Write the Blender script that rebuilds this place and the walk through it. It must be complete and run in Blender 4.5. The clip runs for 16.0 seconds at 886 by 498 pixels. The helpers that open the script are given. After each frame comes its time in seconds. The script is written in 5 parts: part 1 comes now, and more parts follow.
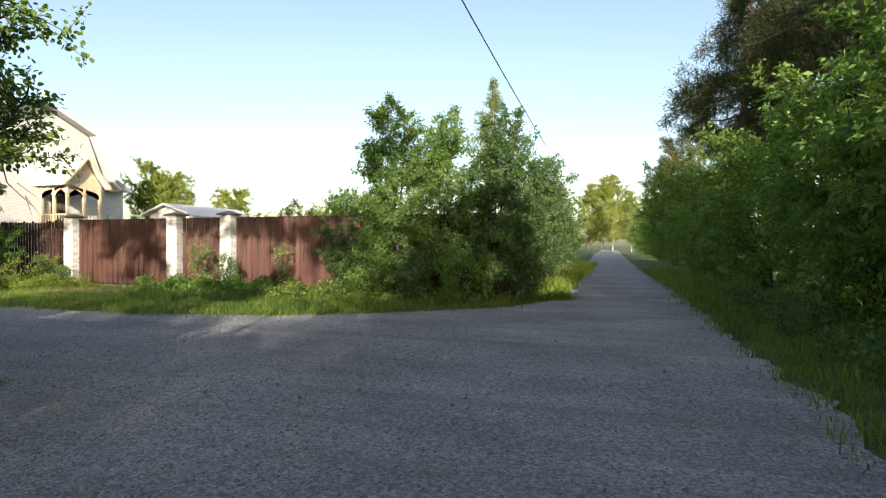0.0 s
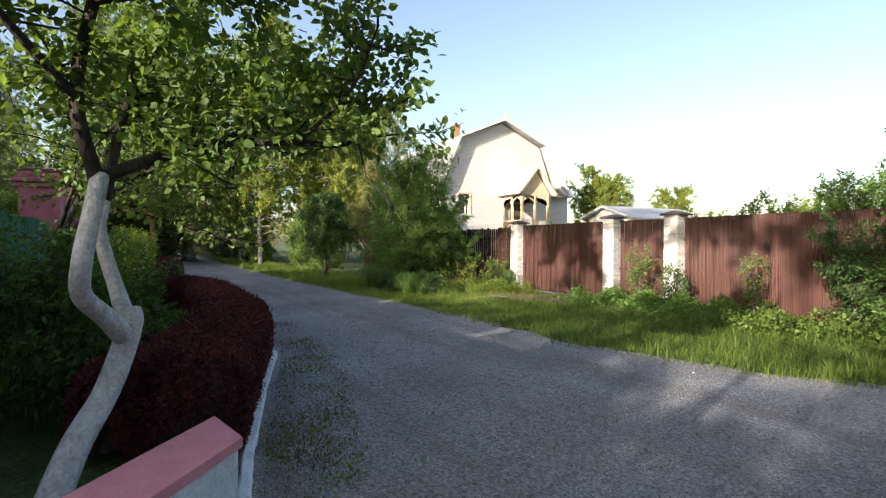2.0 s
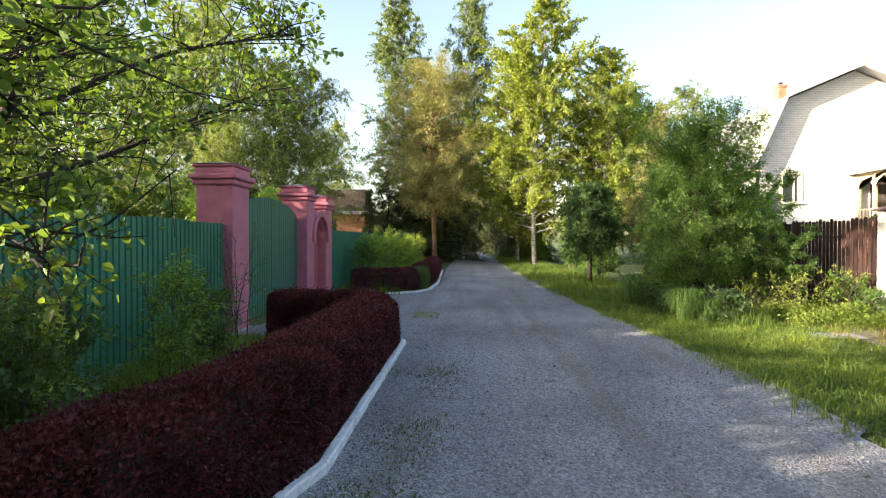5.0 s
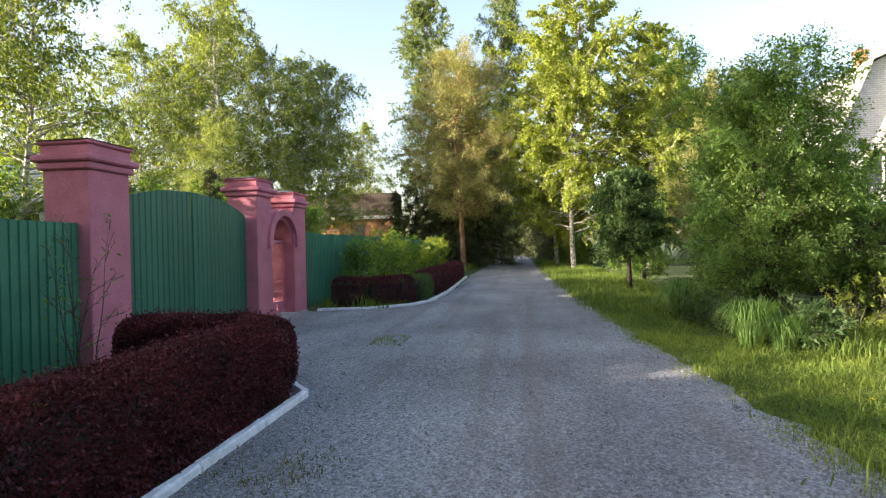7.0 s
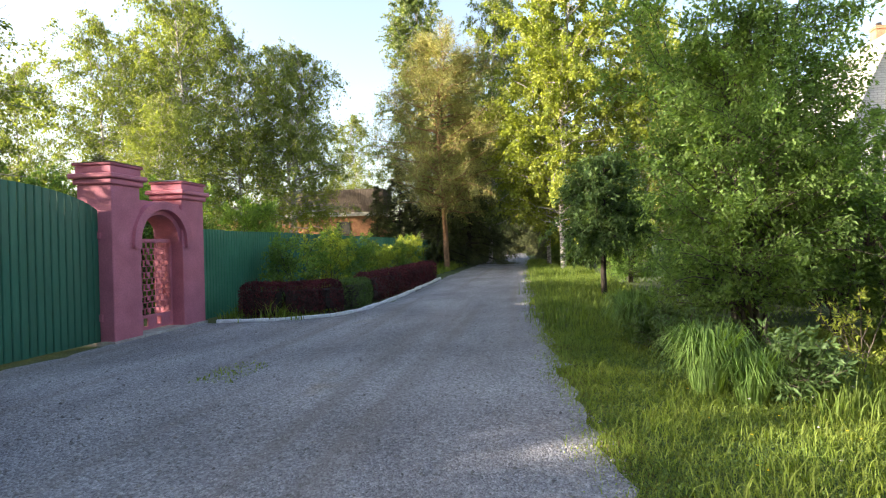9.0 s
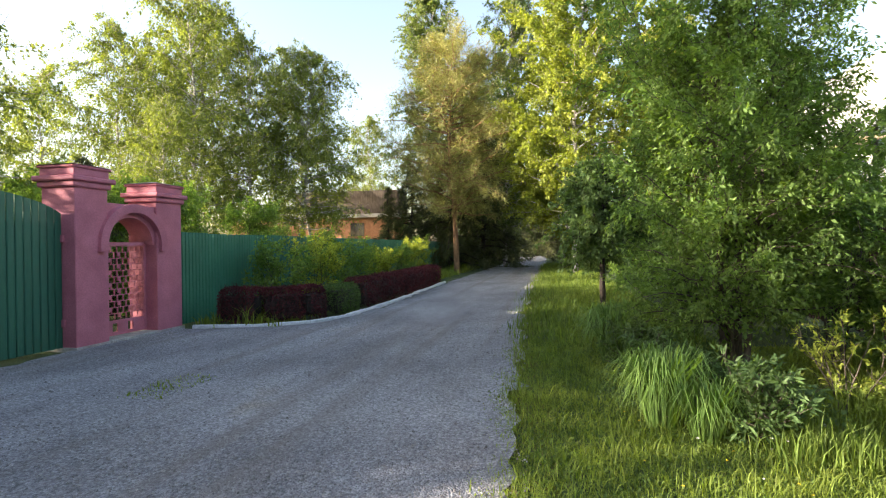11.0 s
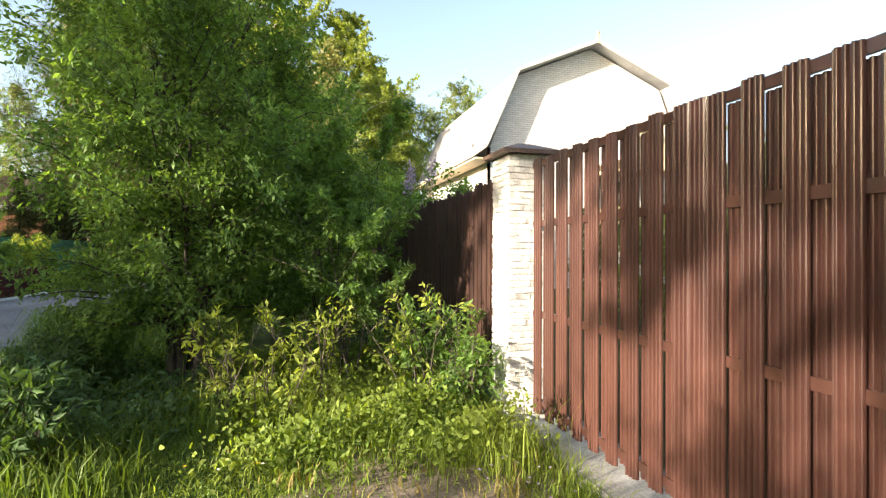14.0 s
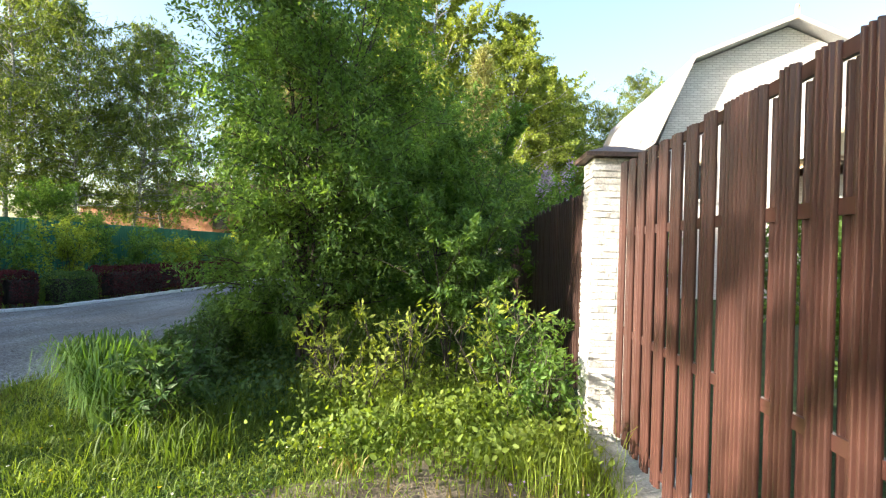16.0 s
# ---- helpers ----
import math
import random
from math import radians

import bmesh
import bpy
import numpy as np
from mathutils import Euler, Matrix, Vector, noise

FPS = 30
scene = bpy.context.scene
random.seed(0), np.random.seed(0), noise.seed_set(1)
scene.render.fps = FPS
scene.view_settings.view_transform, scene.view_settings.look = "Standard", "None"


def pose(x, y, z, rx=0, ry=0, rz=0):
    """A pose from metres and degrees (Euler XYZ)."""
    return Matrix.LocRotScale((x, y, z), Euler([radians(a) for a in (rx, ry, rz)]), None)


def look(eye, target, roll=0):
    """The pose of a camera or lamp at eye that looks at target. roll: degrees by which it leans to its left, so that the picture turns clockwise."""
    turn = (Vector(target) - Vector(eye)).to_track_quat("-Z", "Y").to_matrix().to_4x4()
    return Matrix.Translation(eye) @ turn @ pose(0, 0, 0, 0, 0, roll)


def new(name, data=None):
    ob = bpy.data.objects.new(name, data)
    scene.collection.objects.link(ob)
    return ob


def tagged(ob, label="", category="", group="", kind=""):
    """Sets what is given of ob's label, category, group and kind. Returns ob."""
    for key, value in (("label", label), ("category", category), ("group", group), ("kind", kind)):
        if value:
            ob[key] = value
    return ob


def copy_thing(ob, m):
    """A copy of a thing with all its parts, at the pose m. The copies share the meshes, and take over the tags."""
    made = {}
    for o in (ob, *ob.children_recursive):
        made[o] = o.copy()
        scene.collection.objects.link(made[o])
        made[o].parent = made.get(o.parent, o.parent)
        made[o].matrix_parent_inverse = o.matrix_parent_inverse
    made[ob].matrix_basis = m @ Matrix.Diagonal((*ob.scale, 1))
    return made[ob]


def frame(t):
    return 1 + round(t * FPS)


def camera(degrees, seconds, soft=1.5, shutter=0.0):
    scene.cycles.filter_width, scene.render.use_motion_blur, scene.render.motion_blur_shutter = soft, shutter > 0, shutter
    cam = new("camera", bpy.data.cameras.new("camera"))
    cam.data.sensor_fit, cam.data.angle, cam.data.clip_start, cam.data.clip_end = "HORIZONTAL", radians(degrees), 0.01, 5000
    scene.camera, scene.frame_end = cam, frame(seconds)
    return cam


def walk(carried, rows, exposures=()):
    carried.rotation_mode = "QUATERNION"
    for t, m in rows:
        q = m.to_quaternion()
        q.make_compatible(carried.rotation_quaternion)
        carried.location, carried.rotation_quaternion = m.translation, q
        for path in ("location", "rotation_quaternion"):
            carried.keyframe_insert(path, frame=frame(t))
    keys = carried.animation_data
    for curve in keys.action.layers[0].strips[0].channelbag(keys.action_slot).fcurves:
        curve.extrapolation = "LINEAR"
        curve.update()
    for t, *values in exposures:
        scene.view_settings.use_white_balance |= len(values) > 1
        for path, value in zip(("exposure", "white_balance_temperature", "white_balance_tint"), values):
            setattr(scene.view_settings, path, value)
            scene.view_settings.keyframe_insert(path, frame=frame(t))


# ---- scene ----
cam = camera(78.4, 16.0, soft=1.2)
PATH = [
    (0, (0.379, -0.118, 1.383), (-0.228, 1.788, 1.37), 0.1),
    (0.5, (-0.117, 0.669, 1.415), (-0.953, 2.486, 1.4), 0.2),
    (1, (-0.704, 1.342, 1.485), (-1.75, 3.046, 1.465), 0.1),
    (1.5, (-1.383, 1.815, 1.49), (-2.838, 3.186, 1.477), 0.4),
    (2, (-1.986, 2.452, 1.546), (-3.744, 3.407, 1.532), 0.3),
    (2.5, (-2.611, 2.958, 1.593), (-4.475, 3.683, 1.576), 0.4),
    (3, (-3.212, 3.435, 1.582), (-5.132, 3.996, 1.565), 0.3),
    (3.5, (-4.051, 4.123, 1.658), (-6.032, 4.396, 1.637), 0.1),
    (4, (-4.672, 4.403, 1.674), (-6.662, 4.596, 1.653), 0.3),
    (4.5, (-5.214, 4.696, 1.638), (-7.213, 4.73, 1.615), 0.2),
    (5, (-5.817, 4.979, 1.643), (-7.815, 4.897, 1.617), 0.1),
    (5.2, (-6.046, 5.05, 1.648), (-8.041, 4.91, 1.624), 0.2),
    (7.3, (-9.441, 6.405, 1.536), (-11.421, 6.119, 1.526), -1.2),
    (7.5, (-9.716, 6.512, 1.54), (-11.693, 6.209, 1.525), -1.1),
    (8, (-10.405, 6.865, 1.534), (-12.381, 6.554, 1.52), -1.2),
    (8.5, (-11.009, 7.327, 1.544), (-12.983, 7.002, 1.53), -1.3),
    (9, (-11.525, 7.807, 1.546), (-13.501, 7.495, 1.533), -1.3),
    (9.2, (-11.662, 7.957, 1.565), (-13.639, 7.65, 1.557), -1.4),
    (11.5, (-12.368, 8.879, 1.641), (-14.324, 8.466, 1.632), -0.6),
    (12, (-12.681, 9.323, 1.506), (-14.672, 9.135, 1.522), -0.4),
    (12.5, (-12.813, 9.988, 1.493), (-14.81, 10.096, 1.505), 0.1),
    (13, (-12.985, 10.751, 1.474), (-14.943, 11.159, 1.491), -0.2),
    (13.5, (-12.882, 11.274, 1.491), (-14.807, 11.814, 1.513), -0.1),
    (14, (-12.918, 11.876, 1.452), (-14.845, 12.412, 1.465), 0.2),
    (14.5, (-12.804, 12.415, 1.435), (-14.743, 12.905, 1.448), 0.4),
    (15, (-12.723, 12.823, 1.542), (-14.715, 13.001, 1.554), 0.6),
    (15.5, (-12.745, 12.897, 1.551), (-14.745, 12.909, 1.555), 1.3),
    (16, (-12.793, 12.706, 1.522), (-14.791, 12.598, 1.524), 1.7),
]
walk(cam, [(t, look(eye, target, roll)) for t, eye, target, roll in PATH],
     exposures=[(0, 1.15, 7000, 11), (0.9, 0.95, 6500, 13), (1.5, 0.84, 6000, 13), (2.0, 1.22, 6800, 14), (2.5, 1.52, 6900, 14), (3.5, 1.86, 7200, 14), (5.0, 1.95, 7200, 15), (9.0, 2.1, 7200, 17), (12.5, 2.0, 7400, 14), (13.5, 1.8, 7300, 13), (14.2, 1.88, 7200, 11), (14.5, 1.98, 7100, 10), (15.2, 2.02, 7000, 9), (16.0, 1.98, 6700, 8)])

# ---- daylight: a low warm sun in the south-south-east ----
SUN_WAY = Vector((-0.40, 1.0, -0.30)).normalized()
world = bpy.data.worlds.new("world")
scene.world = world
world.use_nodes = True
wn = world.node_tree.nodes
sky = wn.new("ShaderNodeTexSky")
sky.sky_type, sky.sun_disc = "NISHITA", False
sky.sun_elevation = math.asin(-SUN_WAY.z)
sky.sun_rotation = math.atan2(-SUN_WAY.x, -SUN_WAY.y)
sky.air_density, sky.dust_density, sky.ozone_density = 1.0, 2.2, 1.0
world.node_tree.links.new(sky.outputs[0], wn["Background"].inputs[0])
wn["Background"].inputs[1].default_value = 0.14
sun = new("sun", bpy.data.lights.new("sun", "SUN"))
sun.data.energy, sun.data.angle, sun.data.color = 4.8, radians(0.55), (1.0, 0.92, 0.80)
sun.matrix_world = look((0, 0, 30), Vector((0, 0, 30)) + SUN_WAY)

rng = np.random.default_rng(7)


# ---- materials ----
def material(name, colors, rough=0.8, scale=8.0, bump=0.3, bump_scale=60.0, fine=0.35, metallic=0.0, island=0.0,
             per_object=0.0, stretch=(1, 1, 1), broad=None, spec=0.4, translucent=0.0, dist=0.01):
    """Two colours mixed by a broad noise, a fine grain on top, relief, and variation from piece to piece."""
    m = bpy.data.materials.new(name)
    m.use_nodes = True
    nt = m.node_tree
    n, l = nt.nodes, nt.links
    b = n["Principled BSDF"]
    geo = n.new("ShaderNodeNewGeometry")
    mp = n.new("ShaderNodeMapping")
    mp.inputs["Scale"].default_value = stretch
    l.new(geo.outputs["Position"], mp.inputs[0])

    mb = mp
    if broad:
        mb = n.new("ShaderNodeMapping")
        mb.inputs["Scale"].default_value = broad
        l.new(geo.outputs["Position"], mb.inputs[0])

    def noise_node(s, detail=4, mp=mp):
        t = n.new("ShaderNodeTexNoise")
        t.inputs["Scale"].default_value, t.inputs["Detail"].default_value = s, detail
        l.new(mp.outputs[0], t.inputs["Vector"])
        return t

    wide, grain = noise_node(scale, 4, mb), noise_node(bump_scale)
    ramp = n.new("ShaderNodeValToRGB")
    ramp.color_ramp.elements[0].position, ramp.color_ramp.elements[1].position = 0.35, 0.68
    ramp.color_ramp.elements[0].color, ramp.color_ramp.elements[1].color = (*colors[0], 1), (*colors[1], 1)
    if len(colors) > 2:
        e = ramp.color_ramp.elements.new(0.80)
        e.color = (*colors[2], 1)
    l.new(wide.outputs[0], ramp.inputs[0])
    hsv = n.new("ShaderNodeHueSaturation")
    l.new(ramp.outputs[0], hsv.inputs["Color"])
    mr = n.new("ShaderNodeMapRange")
    mr.inputs[1].default_value, mr.inputs[2].default_value = 0.3, 0.7
    mr.inputs[3].default_value, mr.inputs[4].default_value = 1 - fine, 1 + fine
    l.new(grain.outputs[0], mr.inputs[0])
    value = mr.outputs[0]
    for amount, node, out in ((island, geo, "Random Per Island"), (per_object, None, "Random")):
        if amount:
            if node is None:
                node = n.new("ShaderNodeObjectInfo")
            r = n.new("ShaderNodeMapRange")
            r.inputs[3].default_value, r.inputs[4].default_value = 1 - amount, 1 + amount
            l.new(node.outputs[out], r.inputs[0])
            mul = n.new("ShaderNodeMath")
            mul.operation = "MULTIPLY"
            l.new(value, mul.inputs[0])
            l.new(r.outputs[0], mul.inputs[1])
            value = mul.outputs[0]
    l.new(value, hsv.inputs["Value"])
    l.new(hsv.outputs[0], b.inputs["Base Color"])
    b.inputs["Roughness"].default_value, b.inputs["Metallic"].default_value = rough, metallic
    b.inputs["Specular IOR Level"].default_value = spec
    if bump:
        bp = n.new("ShaderNodeBump")
        bp.inputs["Strength"].default_value, bp.inputs["Distance"].default_value = bump, dist
        l.new(grain.outputs[0], bp.inputs["Height"])
        l.new(bp.outputs[0], b.inputs["Normal"])
    if translucent:
        tr, mix = n.new("ShaderNodeBsdfTranslucent"), n.new("ShaderNodeMixShader")
        warm = n.new("ShaderNodeMix")
        warm.data_type, warm.blend_type = "RGBA", "MULTIPLY"
        warm.inputs[0].default_value = 1
        warm.inputs[7].default_value = (1.5, 1.5, 0.5, 1)
        l.new(hsv.outputs[0], warm.inputs[6])
        l.new(warm.outputs[2], tr.inputs[0])
        mix.inputs[0].default_value = translucent
        l.new(b.outputs[0], mix.inputs[1])
        l.new(tr.outputs[0], mix.inputs[2])
        l.new(mix.outputs[0], n["Material Output"].inputs[0])
    return m


def leafmat(name, a, b, tr=0.38, scale=1.2, rough=0.55):
    a, b = [(c[0] * 1.04, c[1], c[2] * 1.12) for c in (a, b)]
    return material(name, (a, b), rough=rough, scale=scale, bump=0, bump_scale=9, fine=0.2, island=0.35, translucent=tr, spec=0.22)


GRAVEL = material("gravel", ((0.225, 0.225, 0.235), (0.335, 0.34, 0.355), (0.30, 0.265, 0.22)), rough=0.95, scale=0.8, broad=(0.6, 1, 1), bump=0.5, bump_scale=34, fine=0.35, dist=0.02, spec=0.2)
STONE = material("loose_stone", ((0.16, 0.155, 0.15), (0.30, 0.29, 0.28)), rough=0.9, scale=6, bump=0.4, bump_scale=90, island=0.4)
SOIL = material("soil", ((0.13, 0.10, 0.07), (0.27, 0.215, 0.155)), rough=1, scale=4, bump=.7, bump_scale=45, fine=0.3, dist=0.02)
TURF = material("turf", ((0.045, 0.075, 0.025), (0.08, 0.12, 0.035), (0.11, 0.095, 0.06)), rough=1, scale=1.5, bump=1, bump_scale=35, fine=0.5, dist=0.04)
CONCRETE = material("concrete", ((0.28, 0.27, 0.25), (0.42, 0.41, 0.38)), rough=0.9, scale=5, bump=0.6, bump_scale=50, fine=0.25)
WHITEWASH = material("whitewash", ((0.62, 0.66, 0.68), (0.80, 0.82, 0.83)), rough=0.85, scale=9, bump=0.4, bump_scale=45, fine=0.15)
PINK = material("pink_paint", ((0.42, 0.13, 0.17), (0.52, 0.17, 0.22)), rough=0.75, scale=2.5, bump=0.5, bump_scale=38, fine=0.12)
PINKTOP = material("pink_coping_paint", ((0.72, 0.26, 0.30), (0.80, 0.32, 0.36)), rough=0.7, scale=5, bump=0.3, bump_scale=60, fine=0.1)
GREEN = material("green_paint", ((0.030, 0.155, 0.095), (0.042, 0.195, 0.12)), rough=0.45, scale=1.6, bump=0.12, bump_scale=30, fine=0.1, per_object=0.08)
GREENGATE = material("green_gate_paint", ((0.018, 0.11, 0.07), (0.028, 0.14, 0.09)), rough=0.4, scale=2, bump=0.15, bump_scale=40, fine=0.1, per_object=0.07, stretch=(1, 1, .15))
BROWN = material("brown_coated_steel", ((0.068, 0.029, 0.023), (0.100, 0.042, 0.032)), rough=0.36, scale=3, bump=0.06, bump_scale=50, fine=0.1, per_object=0.16, stretch=(1, 1, .2), spec=0.5, metallic=0.0)
BROWN.node_tree.nodes["Principled BSDF"].inputs["Coat Weight"].default_value = .5
BROWN.node_tree.nodes["Principled BSDF"].inputs["Coat Roughness"].default_value = .15
PICKET = material("brown_stained_wood", ((0.036, 0.018, 0.014), (0.062, 0.029, 0.021)), rough=0.65, scale=5, bump=0.5, bump_scale=40, fine=0.25, per_object=0.3, stretch=(1, 1, .12))
PALESTONE = material("pale_split_stone", ((0.54, 0.52, 0.49), (0.74, 0.72, 0.68)), rough=0.9, scale=14, bump=0.9, bump_scale=60, fine=0.22, per_object=0.18)
MORTAR = material("grey_mortar", ((0.46, 0.45, 0.43), (0.54, 0.53, 0.51)), rough=1, scale=10, bump=0.5)
CAPSTEEL = material("brown_cap_steel", ((0.10, 0.065, 0.05), (0.15, 0.10, 0.08)), rough=0.5, scale=5, bump=0.15)
GREYSTEEL = material("grey_cap_steel", ((0.22, 0.19, 0.20), (0.32, 0.28, 0.29)), rough=0.55, scale=8, bump=0.2)
YELLOW = material("yellow_painted_wood", ((0.60, 0.46, 0.30), (0.70, 0.56, 0.38)), rough=0.6, scale=3, bump=0.3)
ROOFGREY = material("grey_metal_roof", ((0.30, 0.30, 0.31), (0.40, 0.40, 0.40)), rough=0.55, scale=1.5, bump=0.2)
ROOFLIGHT = material("pale_metal_roof", ((0.52, 0.51, 0.50), (0.62, 0.61, 0.6)), rough=0.5, scale=1.5, bump=0.1)
WHITEPLASTER = material("white_plaster", ((0.62, 0.62, 0.60), (0.72, 0.72, 0.70)), rough=0.9, scale=2, bump=0.3)
DARK = material("dark_interior", ((0.02, 0.02, 0.02), (0.035, 0.03, 0.03)), rough=0.9, bump=0)
ORANGEBRICK = material("orange_brick_small", ((0.30, 0.15, 0.09), (0.42, 0.22, 0.13)), rough=0.9, scale=4, bump=0.5)
BARK = material("grey_brown_bark", ((0.06, 0.048, 0.038), (0.12, 0.10, 0.08)), rough=0.95, scale=9, bump=1, bump_scale=35, stretch=(1, 1, .3), dist=0.02)
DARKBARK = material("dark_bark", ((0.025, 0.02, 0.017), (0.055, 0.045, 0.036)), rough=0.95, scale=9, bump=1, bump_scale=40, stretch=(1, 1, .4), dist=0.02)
PINEBARK = material("orange_pine_bark", ((0.17, 0.095, 0.055), (0.30, 0.175, 0.10)), rough=0.95, scale=5, bump=1, bump_scale=20, stretch=(1, 1, .4), dist=0.03)
BIRCHBARK = material("birch_bark", ((0.10, 0.09, 0.085), (0.55, 0.53, 0.50)), rough=0.8, scale=5, bump=0.6, bump_scale=25, stretch=(1, 1, 3))
LIMEBARK = material("limewashed_bark", ((0.45, 0.45, 0.46), (0.66, 0.67, 0.69)), rough=0.9, scale=11, bump=0.9, bump_scale=40, fine=0.2, dist=0.02)
CABLE = material("black_cable", ((0.01, 0.01, 0.01), (0.02, 0.02, 0.02)), rough=0.6, bump=0)
GLASS = material("window_glass", ((0.03, 0.035, 0.04), (0.05, 0.055, 0.06)), rough=0.08, bump=0, spec=0.8)
WHITEFRAME = material("white_window_frame", ((0.6, 0.58, 0.54), (0.7, 0.68, 0.64)), rough=0.5, bump=0)



def add_chips(m, scale):
    """Angular chippings: each cell has its own tone and stands a little apart."""
    n, l = m.node_tree.nodes, m.node_tree.links
    b = n["Principled BSDF"]
    geo, v1, v2 = n.new("ShaderNodeNewGeometry"), n.new("ShaderNodeTexVoronoi"), n.new("ShaderNodeTexVoronoi")
    v1.inputs["Scale"].default_value, v2.inputs["Scale"].default_value = scale, scale * 2.3
    mixv, mr, hs = n.new("ShaderNodeMix"), n.new("ShaderNodeMapRange"), n.new("ShaderNodeHueSaturation")
    for v in (v1, v2):
        l.new(geo.outputs["Position"], v.inputs["Vector"])
    s1, s2 = n.new("ShaderNodeSeparateColor"), n.new("ShaderNodeSeparateColor")
    l.new(v1.outputs["Color"], s1.inputs[0]), l.new(v2.outputs["Color"], s2.inputs[0])
    mixv.inputs[0].default_value = .4
    l.new(s1.outputs[0], mixv.inputs[2]), l.new(s2.outputs[0], mixv.inputs[3])
    l.new(mixv.outputs[0], mr.inputs[0])
    mr.inputs[3].default_value, mr.inputs[4].default_value = .50, 1.5
    l.new(b.inputs["Base Color"].links[0].from_socket, hs.inputs["Color"])
    l.new(mr.outputs[0], hs.inputs["Value"])
    l.new(hs.outputs[0], b.inputs["Base Color"])
    bp = b.inputs["Normal"].links[0].from_node
    b2 = n.new("ShaderNodeBump")
    b2.invert = True
    b2.inputs["Strength"].default_value, b2.inputs["Distance"].default_value = .9, .02
    l.new(v1.outputs["Distance"], b2.inputs["Height"])
    l.new(bp.outputs[0], b2.inputs["Normal"])
    l.new(b2.outputs[0], b.inputs["Normal"])


add_chips(GRAVEL, 58)


def add_tracks(m):
    """Faint browner wheel tracks where cars run along the lane, broken up by a noise."""
    n, l = m.node_tree.nodes, m.node_tree.links
    b = n["Principled BSDF"]
    geo, mp, t, r, mix = (n.new("ShaderNode" + k) for k in ("NewGeometry", "Mapping", "TexNoise", "MapRange", "MixRGB"))
    mp.inputs["Scale"].default_value = (.07, 2.1, 0)
    l.new(geo.outputs["Position"], mp.inputs[0])
    l.new(mp.outputs[0], t.inputs["Vector"])
    t.inputs["Scale"].default_value, t.inputs["Detail"].default_value = 1, 3
    r.inputs[1].default_value, r.inputs[2].default_value, r.inputs[4].default_value = .52, .68, .42
    l.new(t.outputs[0], r.inputs[0])
    l.new(r.outputs[0], mix.inputs[0])
    l.new(b.inputs["Base Color"].links[0].from_socket, mix.inputs[1])
    mix.inputs[2].default_value = (.19, .165, .14, 1)
    l.new(mix.outputs[0], b.inputs["Base Color"])


add_tracks(GRAVEL)
L_BUSH = leafmat("leaf_rowan", (0.115, 0.215, 0.052), (0.18, 0.29, 0.07), tr=0.45)
L_ROWAN = leafmat("leaf_shaded_rowan", (0.115, 0.210, 0.060), (0.175, 0.280, 0.077), tr=0.5)
L_DARK = leafmat("leaf_dark", (0.07, 0.135, 0.045), (0.11, 0.185, 0.06), tr=0.38)
L_MAPLE = leafmat("leaf_orchard", (0.10, 0.178, 0.047), (0.165, 0.245, 0.062), tr=0.42)
L_BIRCH = leafmat("leaf_birch", (0.135, 0.185, 0.055), (0.20, 0.255, 0.070), tr=0.45)
L_FARBIRCH = leafmat("leaf_far_birch", (0.11, 0.165, 0.062), (0.165, 0.225, 0.080), tr=0.38)
L_ASPEN = leafmat("leaf_aspen", (0.18, 0.24, 0.05), (0.26, 0.315, 0.065), tr=0.45)
L_YELLOW = leafmat("leaf_young_shoots", (0.25, 0.32, 0.06), (0.35, 0.42, 0.085), tr=0.5)
L_PINE = leafmat("needle_golden", (0.23, 0.25, 0.085), (0.32, 0.325, 0.11), tr=0.2, rough=0.6)
L_SPRUCE = leafmat("needle_dark", (0.055, 0.075, 0.028), (0.09, 0.11, 0.04), tr=0.15, rough=0.6)
L_BARBERRY = leafmat("leaf_barberry", (0.056, 0.0145, 0.018), (0.135, 0.029, 0.034), tr=0.2, scale=2.5)
L_GRASS = leafmat("grass_blade", (0.145, 0.22, 0.042), (0.225, 0.295, 0.056), tr=0.45, scale=1.1)
L_DRY = leafmat("dry_grass", (0.22, 0.19, 0.06), (0.30, 0.25, 0.09), tr=0.3, scale=2)
L_VERGE = leafmat("verge_blade", (0.095, 0.16, 0.033), (0.165, 0.235, 0.045), tr=0.4, scale=1.6)
L_CLOVER = leafmat("clover_leaf", (0.075, 0.135, 0.035), (0.13, 0.20, 0.045), tr=0.35, scale=2.2)
L_EDGE = leafmat("worn_blade", (0.12, 0.115, 0.04), (0.17, 0.17, 0.05), tr=0.3, scale=3)
L_LILAC = leafmat("lilac_flower", (0.35, 0.25, 0.5), (0.55, 0.45, 0.65), tr=0.3, scale=3)


